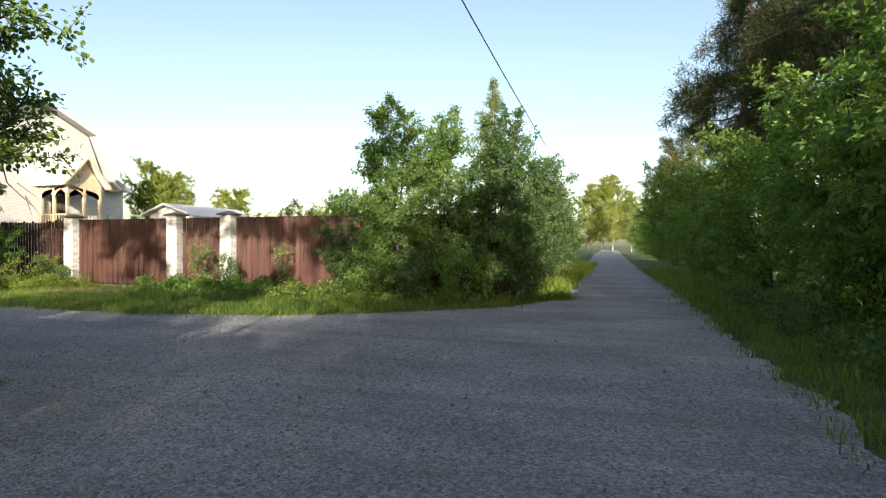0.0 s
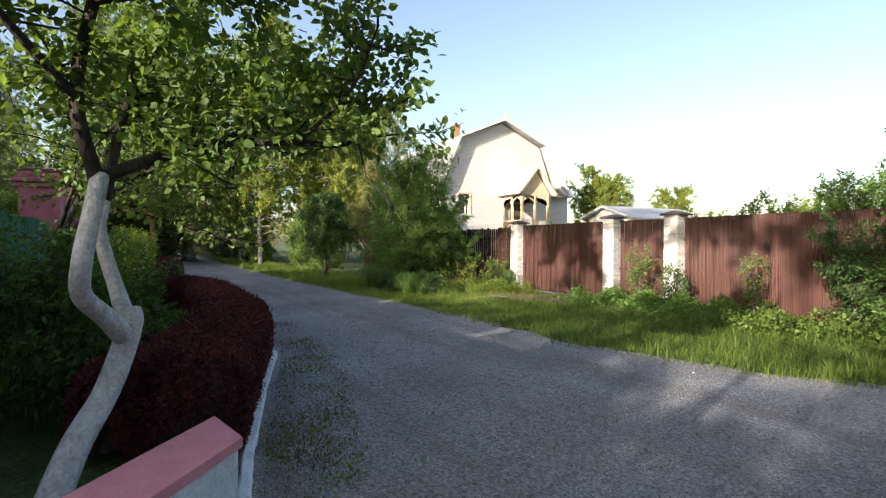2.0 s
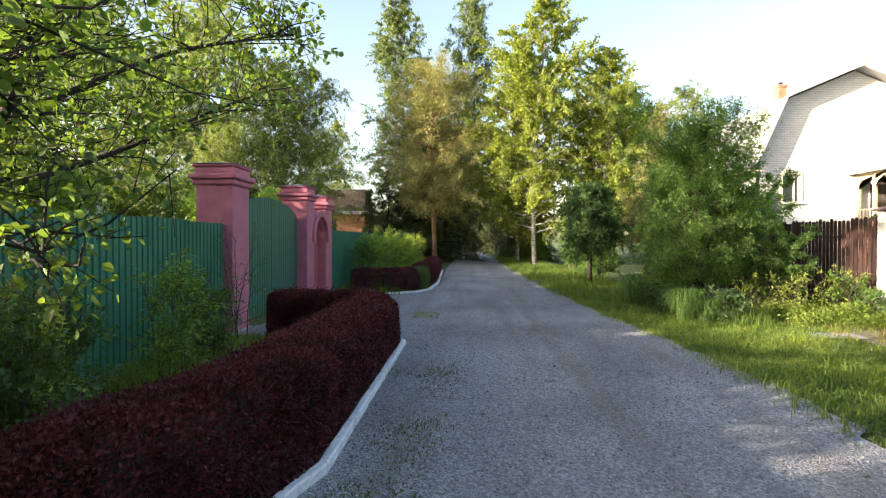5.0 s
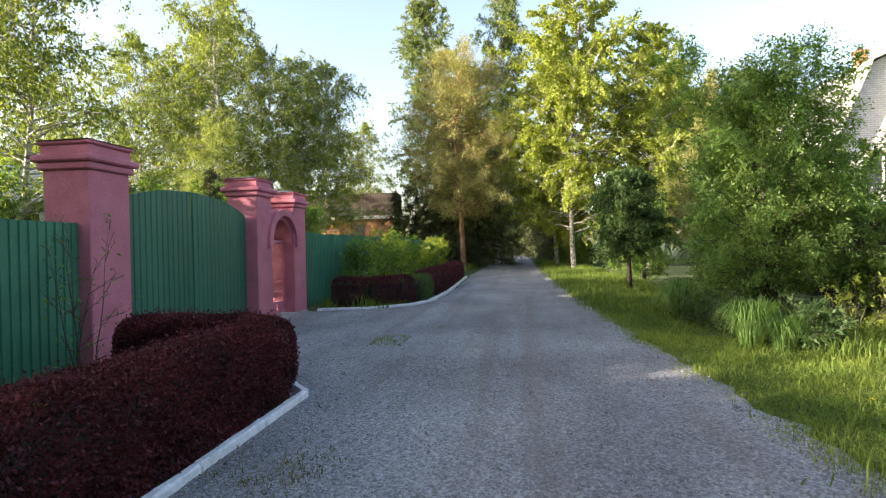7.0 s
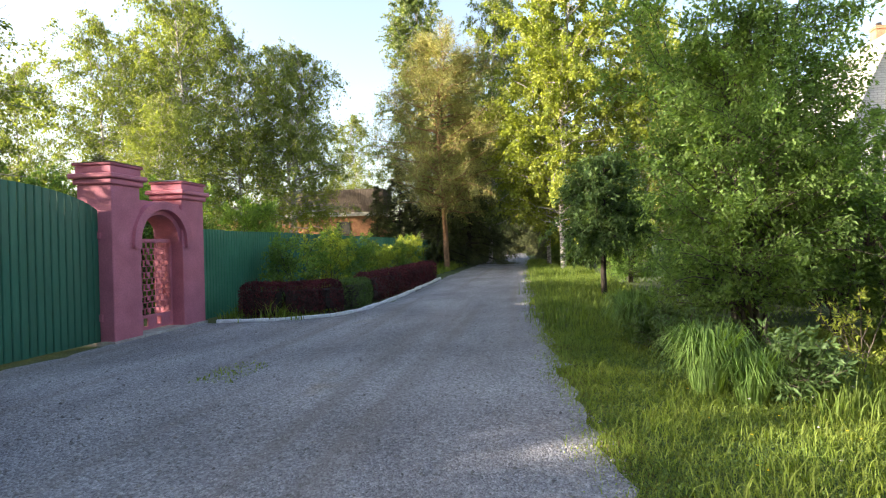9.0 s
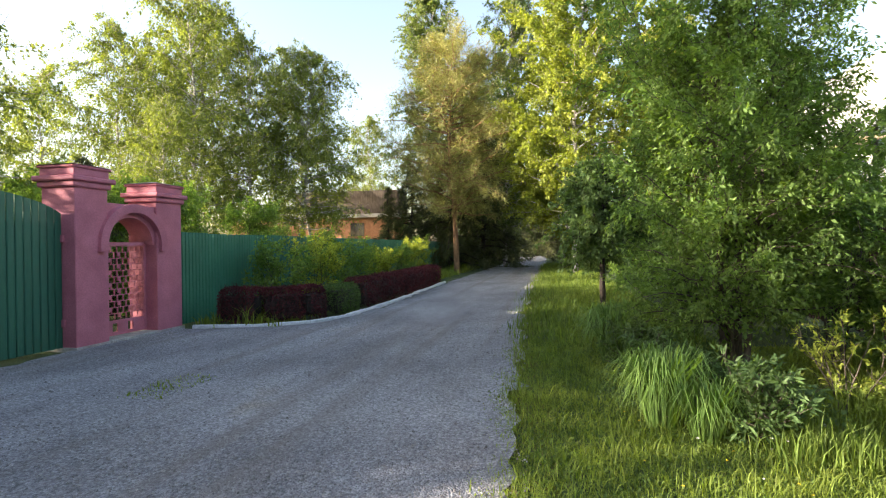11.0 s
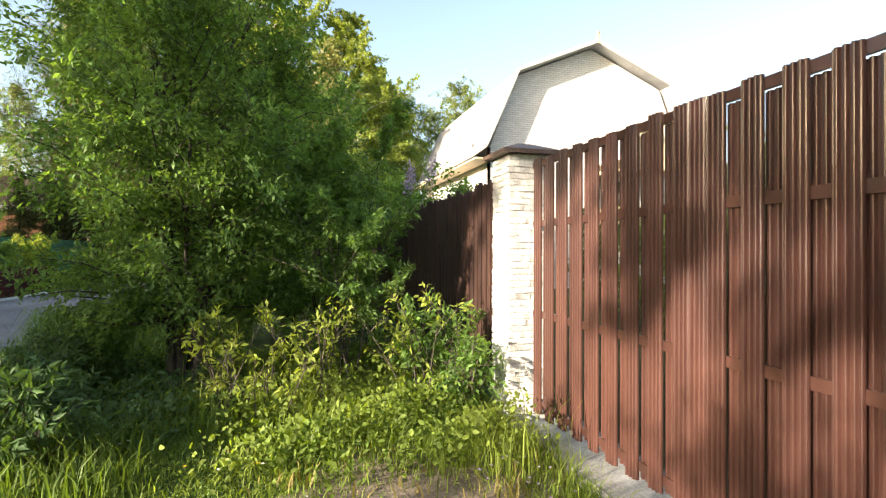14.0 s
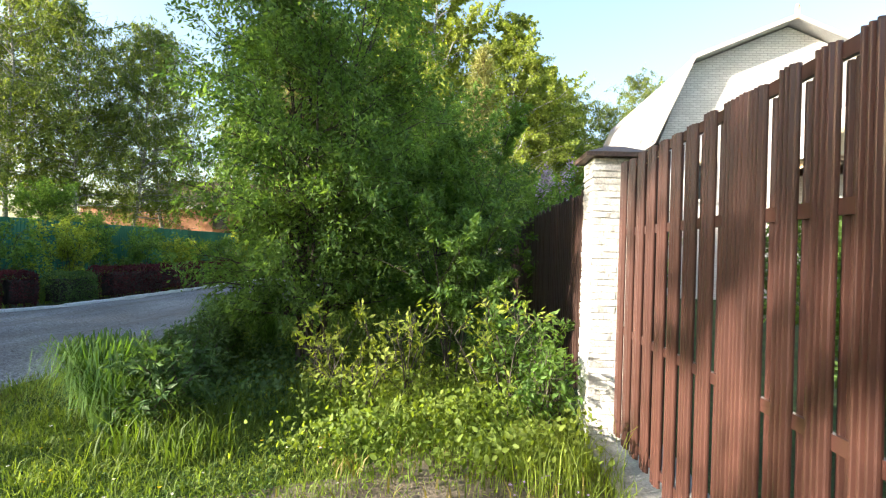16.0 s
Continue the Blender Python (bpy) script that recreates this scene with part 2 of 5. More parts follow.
# ---- mesh helpers ----
def np_mesh(name, verts, faces, mat):
    """A mesh from arrays; faces is a list of (k x n) index arrays."""
    me = bpy.data.meshes.new(name)
    verts = np.asarray(verts, np.float32).reshape(-1, 3)
    faces = [np.asarray(f, np.int32) for f in faces if len(f)]
    loops = np.concatenate([f.ravel() for f in faces])
    totals = np.concatenate([np.full(len(f), f.shape[1], np.int32) for f in faces])
    starts = np.concatenate(([0], np.cumsum(totals)[:-1])).astype(np.int32)
    me.vertices.add(len(verts))
    me.vertices.foreach_set("co", verts.ravel())
    me.loops.add(len(loops))
    me.loops.foreach_set("vertex_index", loops)
    me.polygons.add(len(totals))
    me.polygons.foreach_set("loop_start", starts)
    me.polygons.foreach_set("loop_total", totals)
    me.materials.append(mat)
    me.update(calc_edges=True)
    me.validate()
    return me


def bm_mesh(name, bm, mat, smooth=False):
    me = bpy.data.meshes.new(name)
    bmesh.ops.recalc_face_normals(bm, faces=bm.faces)
    bm.to_mesh(me)
    bm.free()
    me.materials.append(mat)
    if smooth:
        me.shade_smooth()
    return me


def part(name, me, parent=None, at=(0, 0, 0), rz=0.0, label=""):
    ob = new(name, me)
    ob.matrix_basis = pose(*at, 0, 0, rz)
    if parent is not None:
        ob.parent = parent
    if label:
        ob["label"] = label
    return ob


def thing(name, label, category, at=(0, 0, 0), group="", kind="", rz=0.0):
    ob = new(name)
    ob.matrix_basis = pose(*at, 0, 0, rz)
    return tagged(ob, label, category, group, kind)


def box(bm, x0, x1, y0, y1, z0, z1, bevel=0.0):
    m = Matrix.LocRotScale(((x0 + x1) / 2, (y0 + y1) / 2, (z0 + z1) / 2), None, (x1 - x0, y1 - y0, z1 - z0))
    r = bmesh.ops.create_cube(bm, size=1, matrix=m)
    if bevel:
        es = list({e for v in r["verts"] for e in v.link_edges})
        bmesh.ops.bevel(bm, geom=es, offset=bevel, segments=1, affect="EDGES")


def boxes(name, mat, *dims, bevel=0.0):
    bm = bmesh.new()
    for d in dims:
        box(bm, *d, bevel=bevel)
    return bm_mesh(name, bm, mat)


def prism(name, mat, outline, axis, a, b):
    """An outline of 2D points pushed from a to b along an axis ('x', 'y' or 'z')."""
    bm = bmesh.new()
    put = {"x": lambda p, s: (s, p[0], p[1]), "y": lambda p, s: (p[0], s, p[1]), "z": lambda p, s: (p[0], p[1], s)}[axis]
    r0 = [bm.verts.new(put(p, a)) for p in outline]
    r1 = [bm.verts.new(put(p, b)) for p in outline]
    bm.faces.new(r0)
    bm.faces.new(r1[::-1])
    for i in range(len(outline)):
        j = (i + 1) % len(outline)
        bm.faces.new((r0[i], r0[j], r1[j], r1[i]))
    bmesh.ops.triangulate(bm, faces=[f for f in bm.faces if len(f.verts) > 4])
    return bm_mesh(name, bm, mat)


# ---- plants ----
def unit(v):
    return v / np.maximum(np.linalg.norm(v, axis=-1, keepdims=True), 1e-9)


def tubes_mesh(name, tubes, mat):
    """Tubes along polylines: (points, radii, sides)."""
    V, F, base = [], [], 0
    for pts, rad, k in tubes:
        pts, rad = np.asarray(pts, float), np.asarray(rad, float)
        d = unit(np.gradient(pts, axis=0))
        ref = np.where(np.abs(d[:, 2:3]) > 0.9, [[1.0, 0, 0]], [[0, 0, 1.0]])
        u = unit(np.cross(d, ref))
        if k > 7:
            for i in range(1, len(d)):
                u[i] = u[i - 1] - d[i] * np.dot(u[i - 1], d[i])
                u[i] /= np.linalg.norm(u[i])
        w = np.cross(d, u)
        a = np.arange(k) * 2 * np.pi / k
        ring = pts[:, None] + rad[:, None, None] * (u[:, None] * np.cos(a)[None, :, None] + w[:, None] * np.sin(a)[None, :, None])
        V.append(ring.reshape(-1, 3))
        i, j = np.meshgrid(np.arange(len(pts) - 1), np.arange(k), indexing="ij")
        j2 = (j + 1) % k
        F.append(np.stack([base + i * k + j, base + i * k + j2, base + (i + 1) * k + j2, base + (i + 1) * k + j], -1).reshape(-1, 4))
        base += len(pts) * k
    me = np_mesh(name, np.concatenate(V), [np.concatenate(F)], mat)
    me.shade_smooth()
    return me


def leaves_mesh(name, C, D, size, width, mat, r, lobed=False, flat=0.0):
    """Folded leaf blades at C that point along D."""
    n = len(C)
    D = unit(D)
    up = unit(r.normal(size=(n, 3)) * 0.7 + [0, 0, 1.0 + flat])
    side = unit(np.cross(D, up))
    N = np.cross(side, D)
    S = (size * r.uniform(0.6, 1.25, n))[:, None]
    W = S * width / 2
    base, tip = C, C + D * S
    if lobed:
        a, b = C + D * S * .3 + side * W + N * W * .3, C + D * S * .3 - side * W + N * W * .3
        c, d = C + D * S * .72 + side * W * .75 + N * W * .2, C + D * S * .72 - side * W * .75 + N * W * .2
        V = np.stack([base, a, c, tip, d, b], 1)
        q = np.arange(n)[:, None] * 6
        return np_mesh(name, V, [np.concatenate([q + [[0, 1, 2, 3]], q + [[0, 3, 4, 5]]])], mat)
    a, b = C + D * S * .45 + side * W + N * W * .35, C + D * S * .45 - side * W + N * W * .35
    V = np.stack([base, a, tip, b], 1)
    q = np.arange(n)[:, None] * 4
    return np_mesh(name, V, [np.concatenate([q + [[0, 1, 2]], q + [[0, 2, 3]]])], mat)


def plant(name, label, category, at, leaf, bark, height, radius, base=0.2, leaves=8000, size=0.07, width=0.5, stems=1, spread=0.15,
          limbs=40, twigs=7, rise=0.5, droop=0.0, profile="round", lobed=False, seed=1, group="", trunk_r=0.05, hang=0.15, jitter=0.035,
          skeleton=None, density_top=1.0, crown_label=""):
    """A tree or bush: stems, limbs, twigs, and leaves along the twigs."""
    r = np.random.default_rng(seed)
    tubes, tw_s, tw_d, tw_l = [], [], [], []
    k = 9
    for s in range(stems):
        az = 2 * np.pi * s / stems + r.uniform(0, 1)
        lean = spread * r.uniform(0.3, 1.0) if stems > 1 else spread * 0.4
        h = height * (r.uniform(0.75, 1.0) if stems > 1 else 1.0)
        u = np.linspace(0, 1, k)
        pts = np.stack([np.cos(az) * lean * h * u ** 1.2, np.sin(az) * lean * h * u ** 1.2, h * u], 1)
        pts[1:, :2] += np.cumsum(r.normal(0, 0.012 * h, (k - 1, 2)), 0) * 0.5
        if stems > 1:
            pts[:, :2] += r.uniform(-0.12, 0.12, 2)
        rad = trunk_r * (1 - 0.88 * u) * (1.0 if stems == 1 else r.uniform(0.6, 1.0))
        tubes.append((pts, rad, 7))
        nl = max(3, limbs // stems)
        for i in range(nl):
            f = base + (1 - base) * (i + r.uniform(0, 1)) / nl
            g = (f - base) / (1 - base)
            if profile == "round":
                w = (1 - (2 * g - 0.85) ** 2 / 1.5) ** 0.5 if abs(2 * g - 0.85) < 1.2 else 0.3
            elif profile == "cone":
                w = (1 - g) ** 0.8 + 0.06
            elif profile == "column":
                w = min(1.0, 0.6 + 1.2 * g) * (1 - g ** 4) + 0.08
            elif profile == "pine":
                w = (0.55 + 0.45 * math.sin(min(1, g * 1.5) * 3.14)) * (1 - 0.75 * g ** 2)
            else:
                w = 1.0 - 0.35 * g
            ln = radius * w * r.uniform(0.65, 1.18) / (1 if stems == 1 else 1.25)
            a = r.uniform(0, 2 * np.pi) if stems == 1 else az + r.normal(0, 1.5)
            el = rise * (0.5 + g) + r.normal(0, 0.15)
            d = np.array([math.cos(a) * math.cos(el), math.sin(a) * math.cos(el), math.sin(el)])
            p0 = np.array([np.interp(f, u, pts[:, c]) for c in range(3)])
            v = np.linspace(0, 1, 5)[:, None]
            lp = p0 + d * ln * v + np.array([0, 0, -droop * ln]) * v ** 2
            lp[1:] += r.normal(0, 0.03 * ln, (4, 3))
            r0 = max(0.006, trunk_r * 0.45 * (1 - 0.7 * f))
            tubes.append((lp, np.linspace(r0, r0 * 0.25, 5), 5))
            for j in range(twigs):
                q = 0.22 + 0.78 * (j + r.uniform(0, 1)) / twigs
                s0 = np.array([np.interp(q * 4, range(5), lp[:, c]) for c in range(3)])
                td = unit(d * 0.6 + r.normal(0, 0.6, 3) + [0, 0, 0.15])
                tl = ln * (0.42 - 0.2 * q) * r.uniform(0.6, 1.3) + 0.05
                tw_s.append(s0), tw_d.append(td), tw_l.append(tl)
    if skeleton is not None:
        for pts, rad, sd in skeleton:
            tubes.append((np.asarray(pts) - np.asarray(at), rad, sd))
    tw_s, tw_d, tw_l = np.array(tw_s), np.array(tw_d), np.array(tw_l)
    for i in range(0, len(tw_s), 2):
        tubes.append((np.stack([tw_s[i], tw_s[i] + tw_d[i] * tw_l[i]]), [max(0.003, trunk_r * .06)] * 2, 3))
    p = tw_l / tw_l.sum()
    idx = r.choice(len(tw_s), leaves, p=p)
    u = r.uniform(0.05, 1.08, leaves)[:, None]
    L = tw_l[idx][:, None]
    C = tw_s[idx] + tw_d[idx] * L * u + np.array([0, 0, -hang]) * L * u ** 2 + r.normal(0, 1, (leaves, 3)) * (jitter + 0.045 * L)
    C[:, 2] = np.maximum(C[:, 2], 0.03)
    D = tw_d[idx] * 0.7 + r.normal(0, 0.55, (leaves, 3)) + [0, 0, -0.25 - hang]
    ob = thing(name, label, category, at, group)
    part("trunk", tubes_mesh("trunk", tubes, bark), ob)
    part("crown", leaves_mesh("crown", C, D, size, width, leaf, r, lobed), ob, label=crown_label)
    return ob


def grass(name, label, n, region, hmin, hmax, mat, seed, lean=0.35, wide=0.006, clump=0.0):
    """Blades over the region, a function that gives n points (x, y) and a height factor."""
    r = np.random.default_rng(seed)
    xy, hf = region(r, n)
    n = len(xy)
    if clump:
        cc = xy[r.integers(0, n, n // 14)]
        pick = r.integers(0, len(cc), n)
        mask = r.uniform(size=n) < 0.75
        xy = np.where(mask[:, None], cc[pick] + r.normal(0, clump, (n, 2)), xy)
        hf = np.where(mask, hf * (0.7 + 0.6 * ((pick * 7919) % 101) / 101.0), hf)
    patch = np.sin(xy[:, 0] * 1.9 + 2 * np.sin(xy[:, 1] * 1.3)) * np.sin(xy[:, 1] * 2.7 + 2 * np.sin(xy[:, 0] * .8))
    h = (hmin + (hmax - hmin) * r.beta(1.6, 2.6, n) * 1.25) * hf * (1 + .38 * patch)
    a = r.uniform(0, 2 * np.pi, n)
    side = np.stack([np.cos(a), np.sin(a), 0 * a], 1) * (wide * r.uniform(.6, 1.5, n))[:, None]
    b = a + r.normal(1.57, 0.5, n)
    ln = np.stack([np.cos(b), np.sin(b), 0 * b], 1) * (h * lean * r.uniform(0.2, 1.6, n))[:, None]
    P = np.concatenate([xy, np.full((n, 1), -0.01)], 1)
    up = np.array([0, 0, 1.0])
    V = np.stack([P - side, P + side, P + side * .8 + up * h[:, None] * .62 + ln * .42, P - side * .8 + up * h[:, None] * .62 + ln * .42,
                  P + up * h[:, None] * .92 + ln * 1.45], 1)
    q = np.arange(n)[:, None] * 5
    me = np_mesh(name, V, [q + [[0, 1, 2, 3]], q + [[3, 2, 4]]], mat)
    return tagged(new(name, me), label, "grass", "", "stuff")


# ---- ground and gravel ----
def edge_north(x):
    """The gravel's northern edge, as y for x."""
    return np.interp(x, [-140, -60, -40, -25, -20, -12, -8.5, -5.8, -4, -1.9, -1.2], [6.8, 7.9, 7.9, 7.9, 8.15, 8.5, 8.35, 9.0, 10.3, 12.0, 14.5])


def edge_south(x):
    return np.interp(x, [-140, -60, -37, -27, -24.2, -23.1, -22.3, -22.1, -15.2, -15.0, -14.5, -9.6, -8.8, -6, -5.3, -4.0],
                     [3.5, 4.0, 3.85, 4.0, 3.9, 3.45, 2.4, 0.7, 0.7, 3.6, 4.05, 4.05, 3.85, 3.15, 2.9, 1.4])


def ground_sheet():
    far = [-1500, -700, -350, -200]
    xs = np.concatenate([far, np.arange(-110, 20, 0.8), [30, 60, 120, 300, 700, 1500]])
    ys = np.concatenate([[-1500, -600, -250, -100, -50], np.arange(-20, 40, 0.8), [50, 70, 110, 200, 400, 800, 1500]])
    X, Y = np.meshgrid(xs, ys, indexing="ij")
    Z = np.array([noise.noise((x * .35, y * .35, 0)) for x, y in zip(X.ravel(), Y.ravel())]).reshape(X.shape) * 0.03 - 0.025
    i, j = np.meshgrid(np.arange(len(xs) - 1), np.arange(len(ys) - 1), indexing="ij")
    k = len(ys)
    F = np.stack([i * k + j, (i + 1) * k + j, (i + 1) * k + j + 1, i * k + j + 1], -1).reshape(-1, 4)
    me = np_mesh("ground", np.stack([X, Y, Z], -1), [F], TURF)
    me.shade_smooth()
    tagged(new("ground", me), "rough grassy ground around the lanes", "ground", "", "structure")


def outline_sheet(name, label, pts, z, mat, wobble, step=0.25, seed=3):
    """A flat sheet with a ragged edge."""
    r = np.random.default_rng(seed)
    out = []
    for (x0, y0), (x1, y1) in zip(pts, pts[1:] + pts[:1]):
        d = math.hypot(x1 - x0, y1 - y0)
        m = int(min(max(1, d // step), 160))
        for i in range(m):
            f = i / m
            w = (noise.noise((x0 + (x1 - x0) * f, y0 + (y1 - y0) * f, seed)) + r.normal(0, .35)) * wobble
            out.append((x0 + (x1 - x0) * f - (y1 - y0) / d * w, y0 + (y1 - y0) * f + (x1 - x0) / d * w))
    from mathutils.geometry import tessellate_polygon
    tris = tessellate_polygon([[Vector((x, y, 0)) for x, y in out]])
    me = np_mesh(name, [(x, y, z) for x, y in out], [np.array(tris)], mat)
    ob = new(name, me)
    bm = bmesh.new()
    bm.from_mesh(me)
    bmesh.ops.recalc_face_normals(bm, faces=bm.faces)
    if sum(f.normal.z for f in bm.faces) < 0:
        bmesh.ops.reverse_faces(bm, faces=bm.faces)
    bm.to_mesh(me)
    bm.free()
    return tagged(ob, label, name.replace("_", " "), "", "structure")


ground_sheet()
xs = [-140, -90, -60, -50, -40, -32, -25, -20, -16, -12, -8.5, -5.8, -4, -1.9]
north = [(x, float(edge_north(x))) for x in xs] + [(-1.05, 14.5), (-1.1, 24), (-1.8, 45), (-3.0, 93), (-4, 170)]
east = [(1.0, 170), (1.27, 95), (1.6, 33), (2.1, 17), (2.1, 4), (2.3, -3), (2.5, -12)]
south = [(-3.0, -12), (-3.4, -3), (-4.0, 1.4), (-5.35, 2.72), (-6, 2.92), (-8.8, 3.62), (-9.6, 3.84), (-14.4, 3.84), (-14.85, 3.4), (-15.1, 0.9), (-22.1, 0.9),
         (-22.2, 1.6), (-22.5, 2.6), (-23.1, 3.4), (-24.2, 3.85), (-27, 3.95), (-37, 3.8), (-60, 4.0), (-90, 3.8), (-140, 3.4)]
outline_sheet("road", "grey crushed gravel lane with faint wheel tracks", (north + east + south)[::-1], 0.012, GRAVEL, 0.17)
outline_sheet("dirt_patch", "bare trodden soil before the metal gate", [(-16.3, 11.5), (-16.9, 12.3), (-16.9, 13.5), (-13.0, 13.6), (-13.0, 11.7), (-13.8, 10.6), (-15.4, 10.3)],
              0.006, SOIL, 0.25, seed=5)

STONES = ((-16.5, -1.5, 2.0, 9.0, 26000), (-6, 2, -1, 8, 14000), (-24, -15, 1.2, 8.2, 8000))
def scatter_stones():
    r = np.random.default_rng(11)
    V, F, base = [], [], 0
    P = np.concatenate([np.stack([r.uniform(a, b, n), r.uniform(c, d, n)], 1) for a, b, c, d, n in STONES])
    keep = (P[:, 1] < edge_north(P[:, 0]) + .1) & (P[:, 1] > edge_south(P[:, 0]) + .05)
    P = P[keep]
    n = len(P)
    s = r.uniform(0.005, 0.014, n) * np.where(r.uniform(size=n) < 0.06, 1.8, 1)
    octa = np.array([(1, 0, 0), (0, 1, 0), (-1, 0, 0), (0, -1, 0), (0, 0, .7), (0, 0, -.7)], float)
    V = octa[None] * s[:, None, None] * r.uniform(.55, 1.2, (n, 6, 1))
    a = r.uniform(0, 6.28, n)
    x, y = V[..., 0] * np.cos(a)[:, None] - V[..., 1] * np.sin(a)[:, None], V[..., 0] * np.sin(a)[:, None] + V[..., 1] * np.cos(a)[:, None]
    V = np.stack([x + P[:, :1], y + P[:, 1:], V[..., 2] + 0.012 + s[:, None] * .35], -1)
    q = np.arange(n)[:, None] * 6
    F = np.concatenate([q + [list(t)] for t in ((0, 1, 4), (1, 2, 4), (2, 3, 4), (3, 0, 4), (1, 0, 5), (0, 3, 5))])
    tagged(new("loose_gravel", np_mesh("loose_gravel", V, [F], STONE)), "loose grey chippings strewn over the gravel lane", "gravel", "", "stuff")


scatter_stones()

# ---- kerbs and planter wall ----
def kerb(points, label, group):
    for (x0, y0), (x1, y1) in zip(points, points[1:]):
        d = math.hypot(x1 - x0, y1 - y0)
        m = max(1, round(d / 1.0))
        a = math.degrees(math.atan2(y1 - y0, x1 - x0))
        for i in range(m):
            L = d / m
            bm = bmesh.new()
            box(bm, 0.004, L - 0.004, -0.065, 0.012, -0.05, 0.075 + random.uniform(-.012, .012), bevel=0.012)
            bmesh.ops.subdivide_edges(bm, edges=[e for e in bm.edges if e.calc_length() > .5], cuts=4)
            for v in bm.verts:
                v.co += Vector((0, random.uniform(-.006, .006), random.uniform(-.006, .006)))
            f = i / m
            ob = part("kerb_stone", bm_mesh("kerb_stone", bm, WHITEWASH), None, (x0 + (x1 - x0) * f, y0 + (y1 - y0) * f, 0), a)
            tagged(ob, label, "kerb", group)


kerb([(-15.06, 3.52), (-14.45, 4.02), (-9.6, 4.0), (-8.77, 3.78), (-8.1, 3.6), (-6.0, 3.1), (-5.3, 2.97)], "whitewashed concrete kerb along the red hedge", "hedge kerb")
kerb([(-36.6, 3.72), (-27.2, 3.93), (-24.3, 3.8), (-23.2, 3.36), (-22.45, 2.4), (-22.18, 1.2)], "thin whitewashed kerb before the far hedge", "far hedge kerb")
wall_a = math.degrees(math.atan2(-0.83, 1.06))
planter = thing("planter_wall", "low white planter wall with a pink painted coping", "wall", (-5.29, 2.92, 0), "", "", wall_a)
part("wall_body", prism("wall_body", WHITEWASH, [(.02, 0), (2.4, 0), (2.4, -.33), (-.27, -.33)], "z", -.03, .37), planter, label="white painted concrete block")
part("coping", prism("coping", PINKTOP, [(-.01, .012), (2.42, .012), (2.42, -.372), (-.335, -.372)], "z", .374, .43), planter, label="pink painted coping")


# ---- pink gateway and green fence ----
def pink_pillar(x0, x1, top, moulding):
    ob = thing("pink_gate_pillar", "pink plastered gate pillar with a moulded cap", "gate pillar", ((x0 + x1) / 2, 0.57, 0), "pink gate pillars")
    w = (x1 - x0) / 2
    part("shaft", boxes("shaft", PINK, (-w, w, -.33, .33, -0.02, moulding), bevel=0.012), ob)
    part("moulding", boxes("moulding", PINK, (-w - .05, w + .05, -.38, .38, moulding + .002, moulding + .10), (-w - .10, w + .10, -.43, .43, moulding + .102, moulding + .19),
                           bevel=0.02), ob)
    part("cap_block", boxes("cap_block", PINK, (-w - .02, w + .02, -.35, .35, moulding + .192, top), (-w - .05, w + .05, -.38, .38, top + .002, top + .05), bevel=0.015), ob)
    bm = bmesh.new()
    e = w + .07
    vs = [bm.verts.new(p) for p in ((-e, -.40, top + .054), (e, -.40, top + .054), (e, .40, top + .054), (-e, .40, top + .054), (0, 0, top + .13))]
    bm.faces.new(vs[:4])
    for i in range(4):
        bm.faces.new((vs[i], vs[(i + 1) % 4], vs[4]))
    part("metal_cap", bm_mesh("metal_cap", bm, GREYSTEEL), ob, label="grey weathered metal cap")
    part("footing", boxes("footing", CONCRETE, (-w - .03, w + .03, -.36, .36, -0.04, .05)), ob, label="rough concrete footing")
    return ob


pink_pillar(-15.92, -15.2, 2.96, 2.64)
pink_pillar(-20.36, -19.68, 3.03, 2.71)
pink_pillar(-22.28, -21.56, 2.92, 2.60)

arch = thing("wicket_arch", "pink plastered arch wall over the garden wicket", "arch")
def arch_outline(xc, rad, spring, half, top):
    pts = [(xc - half, top), (xc - half, spring - .55)]
    return pts


bm = bmesh.new()
XC, R, SP = -20.96, 0.555, 1.75
ring_i = [(XC + R * math.cos(a), SP + R * 0.92 * math.sin(a)) for a in np.linspace(0, math.pi, 17)]
ring_o = [(min(max(XC + (R + .45) * math.cos(a), -21.56), -20.36), min(2.50, SP + 1.1 * math.sin(a))) for a in np.linspace(0, math.pi, 17)]
ring_o[0], ring_o[-1] = (-20.36, SP), (-21.56, SP)
vi = [[bm.verts.new((x, y, z)) for x, z in ring_i] for y in (0.84, 0.34)]
vo = [[bm.verts.new((x, y, z)) for x, z in ring_o] for y in (0.84, 0.34)]
for k in range(16):
    bm.faces.new((vi[0][k], vi[0][k + 1], vo[0][k + 1], vo[0][k]))
    bm.faces.new((vi[1][k], vo[1][k], vo[1][k + 1], vi[1][k + 1]))
    bm.faces.new((vi[0][k], vi[1][k], vi[1][k + 1], vi[0][k + 1]))
    bm.faces.new((vo[0][k], vo[0][k + 1], vo[1][k + 1], vo[1][k]))
part("arch_wall", bm_mesh("arch_wall", bm, PINK), arch)
bm = bmesh.new()
